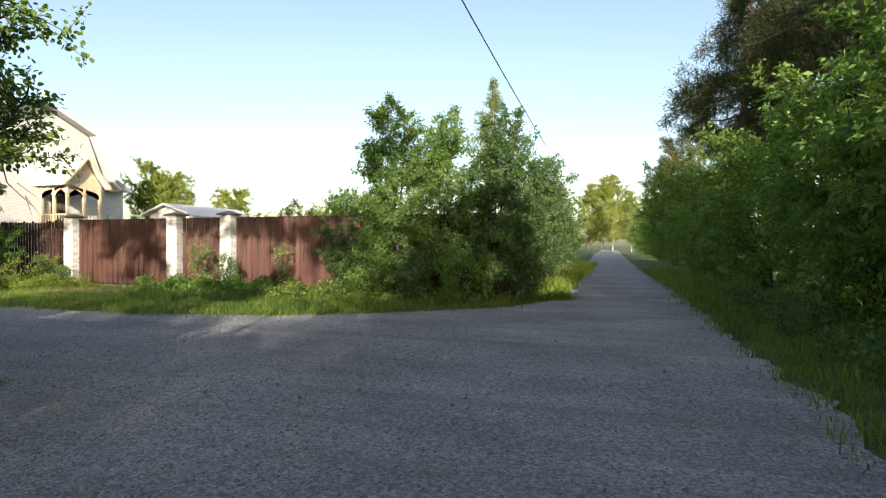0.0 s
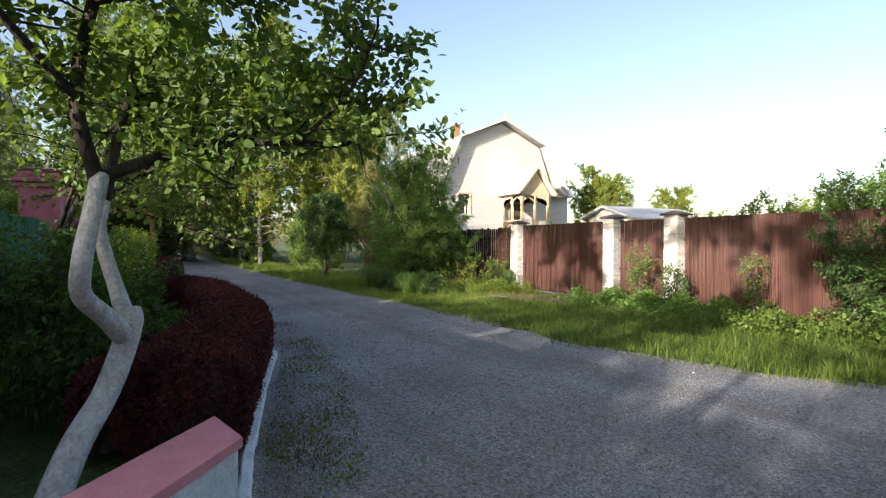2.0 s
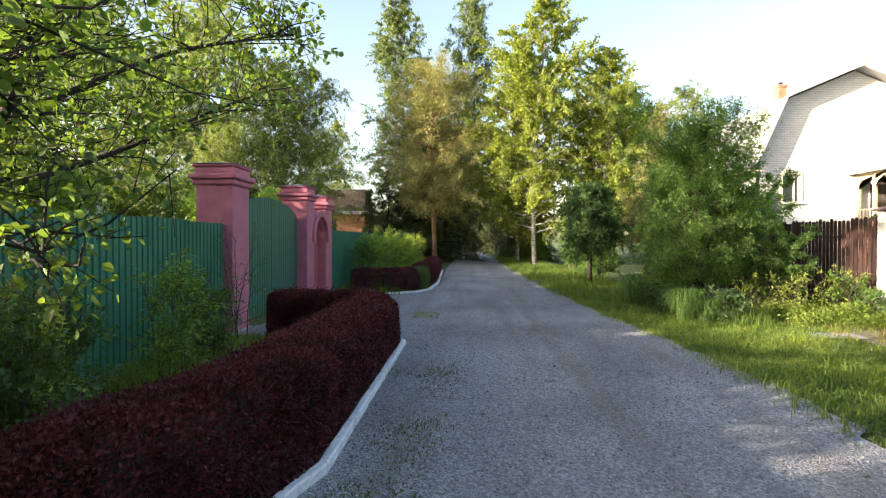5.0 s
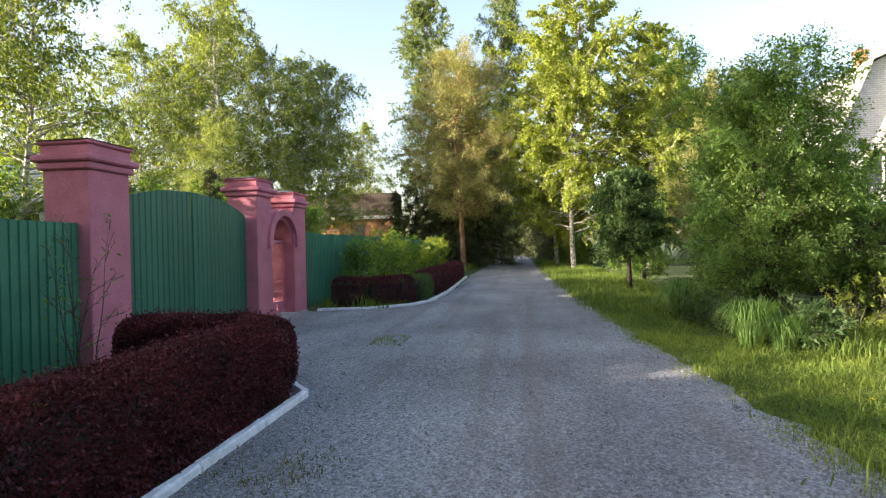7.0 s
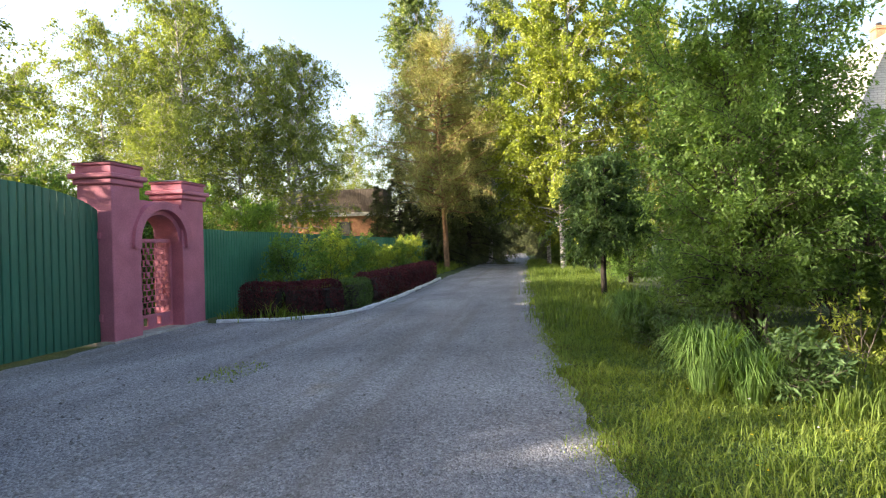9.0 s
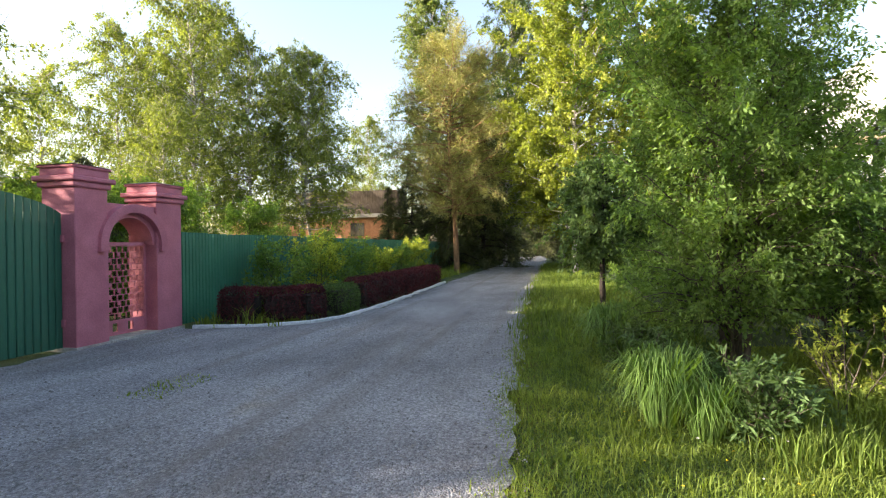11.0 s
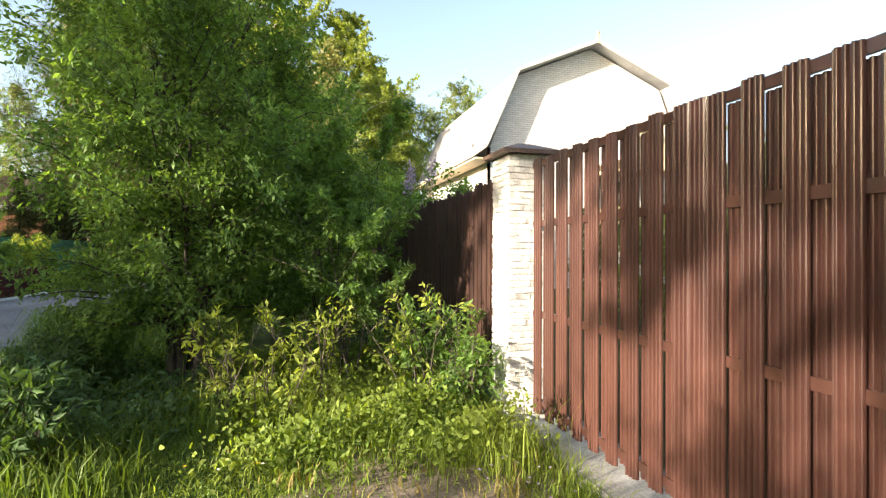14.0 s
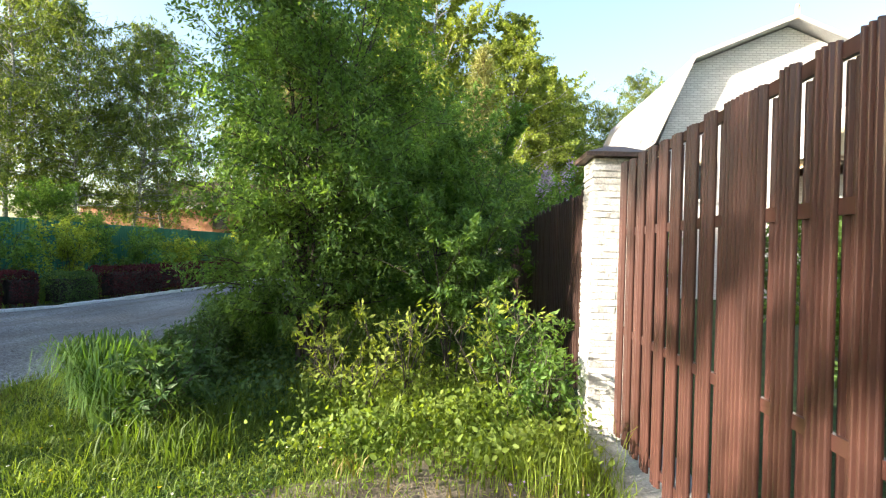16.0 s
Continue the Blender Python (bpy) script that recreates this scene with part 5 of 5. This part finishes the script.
# ---- woods east of the side lane ----
wood = [plant("roadside_bush", "tall dense roadside bush in shade", "bush", (0, 0, 0), L_BUSH if k else L_ROWAN, BARK, 4.6, 2.2, base=.05, leaves=22000, size=.12, width=.5, stems=8, spread=.25, limbs=100, twigs=8,
              rise=.5, seed=150 + k, trunk_r=.04, group="roadside bushes") for k in range(2)]
spots = [(4.6, 11.0, 0), (5.0, 14.5, 40), (4.7, 18.5, 200), (4.6, 23.0, 90), (4.4, 28.0, 10), (4.4, 34, 120), (4.5, 42, 60), (4.6, 52, 220), (4.6, 66, 300), (4.8, 84, 20), (5.2, 8.0, 70), (8, 12, 10), (8, 17, 99), (-2.9, 30, 0), (-4.4, 42, 70), (-5.6, 60, 200), (-6.5, 85, 30)]
for k, (x, y, a) in enumerate(spots):
    m = pose(x, y, 0, 0, 0, a)
    if k < 2:
        wood[k].matrix_basis = m
    else:
        c = copy_thing(wood[k % 2], m)
        s = 1.0 + .15 * math.sin(k * 3.3) + (.35 if 40 < y else 0) - (.25 if x < 0 else 0)
        c.scale = (s, s, s)
pines = [plant("tall_pine", "tall old pine with an orange upper trunk", "tree", (6.2, 29.5, 0), L_SPRUCE, PINEBARK, 17, 4.5, base=.36, leaves=56000, size=.27, width=.14, limbs=60, twigs=9, rise=.15, droop=.15, seed=160, trunk_r=.22,
               profile="pine", group="tall pines", hang=0, jitter=.12)]
for k, (x, y, a) in enumerate(((9.5, 24, 80), (12, 33, 160), (11, 17, 250), (14, 22, 20), (8.5, 40, 300), (9, 62, 60), (8.5, 85, 130), (17, 12, 10), (14, 4, 100))):
    copy_thing(pines[0], pose(x, y, 0, 0, 0, a))

# ---- trees beyond ----
birch = plant("birch_tree", "tall airy birch with hanging twigs", "tree", (-40.5, -12.0, 0), L_BIRCH, BIRCHBARK, 16.5, 4.8, base=.22, leaves=34000, size=.16, width=.6, limbs=90, twigs=9, rise=.6, droop=.25, hang=.9,
              seed=170, trunk_r=.15, profile="round", group="birch trees")
for k, (x, y, a, s) in enumerate(((-42, -6.5, 80, .78), (-39.5, -17, 150, .9), (-50, -9, 240, .95), (-46, -16, 30, 1.05), (-62, -8, 300, .8), (-33, -22, 60, .85),
                                  (-62, 20, 100, 1.0), (-60, 28, 200, .98), (-58, 36, 300, .8), (-66, 24, 20, .9), (-40, -8.3, 170, .82), (-31, -7, 60, .45), (-47, -30, 10, .9))):
    c = copy_thing(birch, pose(x, y, 0, 0, 0, a))
    c.scale = (s, s, s)
far_birch = plant("birch_tree", "tall slender green birch behind the golden pine", "tree", (-56, -0.9, 0), L_FARBIRCH, BIRCHBARK, 22.5, 4.4, base=.12, leaves=52000, size=.19, width=.6, limbs=120, twigs=9, rise=.75, droop=.15,
                  hang=.5, seed=171, trunk_r=.2, profile="round", group="birch trees")
copy_thing(far_birch, pose(-57.5, 4.6, 0, 0, 0, 120)).scale = (.9, .9, 1.08)
copy_thing(far_birch, pose(-66, 2.0, 0, 0, 0, 220)).scale = (1.1, 1.1, .9)
for k, (x, y, h, rd, n) in enumerate(((-37.2, 36.5, 8.6, 3.0, 15000), (-34.2, 35.5, 7.3, 2.5, 11000), (-29.0, 36, 6.3, 2.1, 9000))):
    plant("garden_tree", "leafy sunlit tree beyond the garage", "tree", (x, y, 0), L_ASPEN, BARK, h, rd, base=.12, leaves=n * 2, size=.15, width=.6, limbs=70, twigs=8, rise=.6, stems=2, spread=.1, seed=240 + k, trunk_r=.1, group="trees beyond the garage")
for k, (x, y, h, rd) in enumerate(((-13.5, 18.5, 2.9, 1.1), (-11.6, 18.0, 3.1, 1.2), (-9.9, 17.2, 2.9, 1.1), (-8.2, 17.5, 3.1, 1.1))):
    plant("garden_shrub", "pale sunlit shrub behind the brown fence", "shrub", (x, y, 0), (L_YELLOW, L_BIRCH)[k % 2], BARK, h, rd, base=.15, leaves=3200, size=.11, limbs=34, twigs=6, stems=5, spread=.25, rise=.7, seed=250 + k, trunk_r=.015, group="shrubs behind the brown fence")
aspen = plant("aspen_tree", "tall sunlit yellow-green aspen tree", "tree", (-44.0, 9.8, 0), L_ASPEN, BIRCHBARK, 18.2, 4.5, base=.12, leaves=64000, size=.165, width=.8, limbs=110, twigs=9, rise=.5, hang=.2, seed=180, trunk_r=.17,
              profile="column", group="aspen trees")
for x, y, a, s in ((-4.8, 112, 10, .75), (-0.5, 150, 50, 1.1), (3.5, 122, 200, .7), (-3, 140, 10, 1.0), (-43.4, 14.2, 100, .82), (-47.5, 17.5, 200, .7), (-50, 9.2, 300, .9), (-52, 17, 40, .8)):
    c = copy_thing(aspen, pose(x, y, 0, 0, 0, a))
    c.scale = (s, s, s)
plant("lane_pine", "golden sunlit pine with an orange trunk beside the lane", "tree", (-45.0, 2.75, 0), L_PINE, PINEBARK, 13.6, 3.9, base=.25, leaves=72000, size=.25, width=.11, limbs=120, twigs=9, rise=.35, droop=.05, hang=0,
      seed=190, trunk_r=.19, profile="round", jitter=.1)
spruce = plant("dark_spruce", "dark spruce at the end of the lane", "tree", (-50, 1.2, 0), L_SPRUCE, DARKBARK, 11.5, 3.3, base=.03, leaves=22000, size=.34, width=.16, limbs=95, twigs=8, rise=-.1, droop=.15, hang=.3, seed=191,
               trunk_r=.18, profile="cone", group="dark spruces")
# The .33 copy at (-22.6, -2.0) stands in for a thuja behind the wicket.
for x, y, a, s in ((-55, 3.0, 60, 1.1), (-49, -1.2, 100, .65), (-62, 1.5, 190, 1.1), (-70, 2.5, 10, 1.2), (-47.5, -2.6, 10, .5), (-78, 1, 60, 1.2), (-22.6, -2.0, 10, .33), (-90, 1.5, 80, 1.2), (-54, 11.2, 30, .6), (-62, 11.0, 90, .7), (-72, 10.5, 200, .8), (-84, 10, 50, .9), (-98, 9.5, 70, 1), (-104, 7.2, 20, 1.3), (-108, 4.6, 90, 1.4), (-101, 3.2, 40, 1.2)):
    c = copy_thing(spruce, pose(x, y, 0, 0, 0, a))
    c.scale = (s, s, s)
bush = wood[1]
for k, (x, y, a, s) in enumerate(((-33, 11.6, 30, .7), (-37, 11.8, 80, .8), (-41, 12.0, 150, .7), (-29.5, 14.5, 210, .85), (-31, 18, 20, .8), (-48, 10.6, 20, .6), (-53, 10.3, 20, .7), (-9.2, 16.6, 200, .55), (-7.3, 16.8, 99, .62),
                                  (-112, 5.5, 0, 2.0), (-118, 9, 80, 2.2), (-118, 2, 140, 2.2), (-28, -3.5, 40, .8), (-33, -4, 90, .8), (-36, -5, 140, .6), (-23, -3, 10, .7), (-23.9, -2.3, 100, .72), (-26.0, -3.2, 200, .8), (-17, -4, 200, .75), (-22, 42, 10, .9), (-17, 42, 10, .8), (-12, 40, 60, .8), (-8.7, 17.5, 60, .7))):
    c = copy_thing(bush, pose(x, y, 0, 0, 0, a))
    c.scale = (s, s, s)
plant("lilac_bush", "lilac bush with pale purple flowers", "bush", (-23.5, 14.6, 0), L_BUSH, BARK, 3.0, 1.3, base=.1, leaves=7000, size=.09, stems=6, spread=.25, limbs=50, twigs=6, seed=200, trunk_r=.02)
r_l = np.random.default_rng(3)
pan = np.concatenate([np.array([x, y, z]) + r_l.normal(0, 1, (90, 3)) * [.05, .05, .11] for x, y, z in ((-22.9, 14.0, 2.9), (-23.3, 14.1, 3.05), (-22.5, 14.3, 2.8), (-23.0, 14.5, 3.1), (-22.6, 13.9, 2.6), (-23.7, 14.2, 2.9))])
tagged(new("lilac_flowers", leaves_mesh("lilac_flowers", pan, r_l.normal(size=pan.shape), .045, .8, L_LILAC, r_l)), "pale purple lilac flower heads", "flowers", "", "stuff")
# shade trees added south of the green fence, behind the walker and mostly unseen
for k, (x, y, a, s) in enumerate(((-9.9, -6.0, 0, 1.0), (-7.4, -6.0, 120, .95), (-14, -5.5, 50, 1.1), (-5.5, -8, 90, 1.0), (-2.6, -9, 10, 1.05), (4.2, -8, 70, 1.3), (-19, -6, 160, .8), (7.5, -5, 200, 1.1), (-24, -6, 100, .85), (7, 0, 30, 1.0), (6.2, 4, 80, 1.0), (6, -10, 30, 1.3), (-0.1, -11, 140, 1.3), (-1.9, -13, 60, 1.25), (-4, -13, 160, 1.4), (-8.5, -12, 20, 1.3), (3.6, -13, 220, 1.45), (8, -11, 20, 1.5), (11, -8, 70, 1.5))):
    c = copy_thing(wood[k % 2], pose(x, y, 0, 0, 0, a))
    c.scale = (s, s, s)

# More birches added mostly out of view to shade the thicket and verge.
for x, y, a, s in ((-13.9, -6.5, 300, .68), (-18.0, -8.0, 20, .8), (-22.5, -8.0, 90, .7)):
    c = copy_thing(birch, pose(x, y, 0, 0, 0, a))
    c.scale = (s, s, s)

for k, (x, y, h) in enumerate(((-18.9, 17.2, 2.1), (-17.0, 16.4, 1.9), (-21.6, 18.3, 2.2), (-24.4, 19.0, 2.3), (-15.2, 16.8, 1.9))):
    plant("garden_shrub", "leafy garden shrub behind the metal gate", "shrub", (x, y, 0), (L_BUSH, L_DARK)[k % 2], BARK, h, 1.0, base=.08, leaves=3000, size=.12, limbs=34, twigs=6, stems=5, spread=.3, rise=.7, seed=280 + k, trunk_r=.015,
          group="shrubs behind the metal gate")
# Flattened aspens added out of view to shade the thicket and corner trees.
copy_thing(aspen, pose(-14.3, -6.5, 0, 0, 0, 40)).scale = (.6, .6, .50)
copy_thing(aspen, pose(6.2, -9.5, 0, 0, 0, 80)).scale = (.9, .9, .50)
# Unseen trees added for dappled shade on gate and fence; leaves oversized for blotches.
airy = plant("garden_tree", "unseen airy tree beyond the green fence, added for dappled shade", "tree", (-13.2, -6.6, 0), L_BIRCH, BARK, 10.8, 3.5, base=.70, leaves=2600, size=.36, width=.75, limbs=24, twigs=3, rise=.5, seed=260, trunk_r=.08, jitter=.15, group="airy garden trees")
for x, y, a in ((-6.6, -7.4, 70), (-4.0, -6.9, 200), (0.2, -7.5, 300)):
    copy_thing(airy, pose(x, y, 0, 0, 0, a))

# ---- grass ----
def verge(x0, x1, lo, hi, factor=None):
    def f(r, n):
        x = r.uniform(x0, x1, n)
        a, b = (lo(x) if callable(lo) else lo), (hi(x) if callable(hi) else hi)
        y = a + (b - a) * r.uniform(0, 1, n)
        h = np.ones(n) if factor is None else factor(x, y)
        k = h > 0.02
        return np.stack([x, y], 1)[k], h[k]
    return f


def near_factor(x, y):
    e = y - edge_north(x)
    base = np.interp(e, [-.1, .3, 1.3, 3.2, 5.0], [.10, .17, .27, .6, 1.2])
    base = base * (.75 + .6 * np.sin(x * 2.3 + np.sin(y * 1.7) * 2) ** 2)
    dirt = np.minimum(((x + 14.7) / 1.6) ** 2 + ((y - 12.4) / .9) ** 2, ((x + 16.35) / .5) ** 2 + ((y - 12.75) / .6) ** 2)
    track = np.exp(-((x + 15.3 + .0 * y) / 1.1) ** 2) * .55
    base = base * np.where(dirt < 1, np.where((x * 37.7 + y * 91.3) % 1 < .16, .45, 0), np.clip(dirt - .6, .4, 1)) * (1 - track * .5)
    slab = (np.abs(x + 15.56) < .3) & (np.abs(y - 11.38) < .46)
    return np.where(slab, 0, base)


grass("verge_grass", "sunlit uneven grass before the metal gate", 240000, verge(-21.5, -12.5, lambda x: edge_north(x) - .12, 13.7, near_factor), 
      .04, .115, L_GRASS, 301, lean=.6, wide=.0034, clump=.09)
grass("verge_grass", "long lush grass along the brown fence", 100000, verge(-12.6, -.9, lambda x: edge_north(x) - .1, lambda x: np.full_like(x, 13.8), lambda x, y: np.interp(y - edge_north(x), [0, .7, 2.0, 4.5], [.08, .14, .42, 1.05]) * np.interp(x, [-13, -10.5], [.5, 1])), .08, .30, L_VERGE, 302, lean=.7, wide=.005, clump=.16)
grass("verge_grass", "grass along the shaded north verge", 55000, verge(-60, -21, lambda x: edge_north(x) - .1, lambda x: edge_north(x) + 3.0, lambda x, y: np.interp(y - edge_north(x), [0, .8, 2.5], [.15, .35, 1.0])), .12, .34, L_VERGE, 303, wide=.008, clump=.15)
grass("verge_grass", "grass beside the side lane", 70000, verge(1.95, 5.2, -3, 34, lambda x, y: np.interp(x, [1.9, 2.7, 3.6], [.10, .25, .9])), .06, .24, L_VERGE, 304, wide=.006, clump=.12)
grass("verge_grass", "grass on the west side of the side lane", 9000, verge(-2.4, -.95, 14.3, 40), .15, .4, L_GRASS, 305, wide=.012, clump=.12)
grass("dry_grass", "yellowed tufts on the trodden soil", 520, verge(-17.4, -14.4, 11.4, 13.5), .05, .18, L_DRY, 306, clump=.06)
grass("kerb_weeds", "thin weeds and moss along the kerb", 26000, verge(-13.0, -4.6, lambda x: edge_south(x) + .02, lambda x: edge_south(x) + .75, lambda x, y: np.interp(x, [-13, -9, -5], [.3, .8, 1.2]) * (np.sin(x * 4.1) * np.sin(x * 1.7 + y * 3) > -.25)), .012, .05, L_EDGE, 307, wide=.005, clump=.10)
grass("edge_tufts", "grass tufts creeping on to the gravel", 4500, verge(-24, -13, lambda x: edge_north(x) - .3, edge_north), .012, .04, L_GRASS, 308, clump=.07)
grass("gravel_weeds", "small weed patch growing in the gravel", 420, verge(-18.4, -17.3, 3.85, 4.4), .02, .07, L_GRASS, 309)
grass("bed_grass", "weeds in the bed between hedge and fence", 14000, verge(-14.4, -8.0, .9, 2.9), .08, .30, L_GRASS, 310, clump=.1)
grass("bed_grass", "weeds at the foot of the far green fence", 12000, verge(-60, -22.4, .9, 3.0), .15, .4, L_GRASS, 311, wide=.012, clump=.1)
grass("worn_grass", "worn brownish grass creeping over the gravel edge", 26000, verge(-40, -2, lambda x: edge_north(x) - .28, lambda x: edge_north(x) + .3), .012, .045, L_EDGE, 312, wide=.004, clump=.09)
grass("seeding_grass", "tall seeding grass before the shrubs", 1700, verge(-18.6, -16.2, lambda x: np.interp(x, [-18.6, -17.6, -16.2], [10.4, 11.0, 12.9]), lambda x: np.interp(x, [-18.6, -17.4, -16.2], [11.5, 12.8, 13.6])), .14, .44, L_GRASS, 313, lean=.32, wide=.0032, clump=.16)
grass("seeding_grass", "shaded tall grass beneath the thicket", 700, verge(-17.6, -16.4, 10.3, 11.0), .1, .30, L_VERGE, 314, lean=.35, wide=.005, clump=.1)


def flowers(name, label, n, x0, x1, y0, y1, h, mat, seed):
    r = np.random.default_rng(seed)
    P = np.stack([r.uniform(x0, x1, n), r.uniform(y0, y1, n), r.uniform(.5, 1, n) * h], 1)
    C = np.repeat(P, 6, 0)
    a = np.tile(np.arange(6) * np.pi / 3, n)
    D = np.stack([np.cos(a), np.sin(a), np.full(6 * n, .25)], 1)
    tagged(new(name, leaves_mesh(name, C, D, .014, .7, mat, r)), label, "flowers", "", "stuff")


L_DANDELION = leafmat("dandelion_petal", (0.75, 0.55, 0.03), (0.85, 0.65, 0.05), tr=.2)
L_CLOCK = leafmat("seed_head", (0.55, 0.55, 0.5), (0.7, 0.7, 0.66), tr=.3)
flowers("violet_flowers", "small violet flowers by the stone pillar", 26, -16.6, -15.2, 12.9, 13.5, .16, L_LILAC, 1)
flowers("dandelion_flowers", "scattered yellow dandelions in the verge", 60, -20, -12, 9.2, 12.5, .12, L_DANDELION, 2)
flowers("dandelion_seed_heads", "scattered pale dandelion seed heads", 70, -18.5, -12, 9.5, 12.8, .16, L_CLOCK, 3)
def herbs(name, label, n, x0, x1, y0, y1, hi, size, mat, seed, lobed=True, where=None):
    """Broad leaves of low herbs, standing in clumps."""
    r = np.random.default_rng(seed)
    P = np.stack([r.uniform(x0, x1, n), r.uniform(y0, y1, n)], 1)
    c = P[r.integers(0, n, n // 30)]
    P = c[r.integers(0, len(c), n)] + r.normal(0, .14, (n, 2))
    h = hi * r.uniform(.1, 1, n) * (.5 + .5 * np.sin(P[:, 0] * 3.1 + P[:, 1] * 2.3) ** 2)
    if where is not None:
        k = where(P[:, 0], P[:, 1])
        P, h = P[k], h[k]
    tagged(new(name, leaves_mesh(name, np.column_stack([P, h]), r.normal(size=(len(P), 3)) + [0, 0, .3], size, .6, mat, r, lobed=lobed)), label, "herbs", "", "stuff")


herbs("verge_herbs", "broad-leaved herbs at the foot of the stone pillar", 5200, -18.2, -16.3, 11.4, 13.5, .45, .05, L_GRASS, 8)
herbs("verge_herbs", "dark broad-leaved herbs under the thicket", 3600, -20.6, -17.3, 9.6, 11.0, .32, .06, L_DARK, 9)
herbs("verge_herbs", "low weeds among the grass by the wicket", 7500, -12.8, -8.6, 11.9, 13.6, .5, .075, L_BUSH, 10)
herbs("verge_herbs", "low weeds among the grass along the brown fence", 7500, -8.8, -2.5, 11.4, 13.5, .45, .075, L_VERGE, 12)
herbs("verge_herbs", "broad-leaved weeds beside the side lane", 9000, 2.9, 4.4, 2.5, 16, .4, .075, L_DARK, 13)
herbs("clover", "low clover and plantain in the trodden verge", 110000, -22.5, -5.5, 8.3, 12.5, .045, .027, L_CLOVER, 14, False, lambda x, y: (y > edge_north(x) + .02) & (y < edge_north(x) + 3.2))
herbs("kerb_herbs", "small moss and plantain tufts on the gravel by the kerb", 5000, -9.4, -4.7, 3.2, 4.7, .03, .03, L_CLOVER, 15, False, lambda x, y: (y > edge_south(x) + .03) & (y < edge_south(x) + .8))
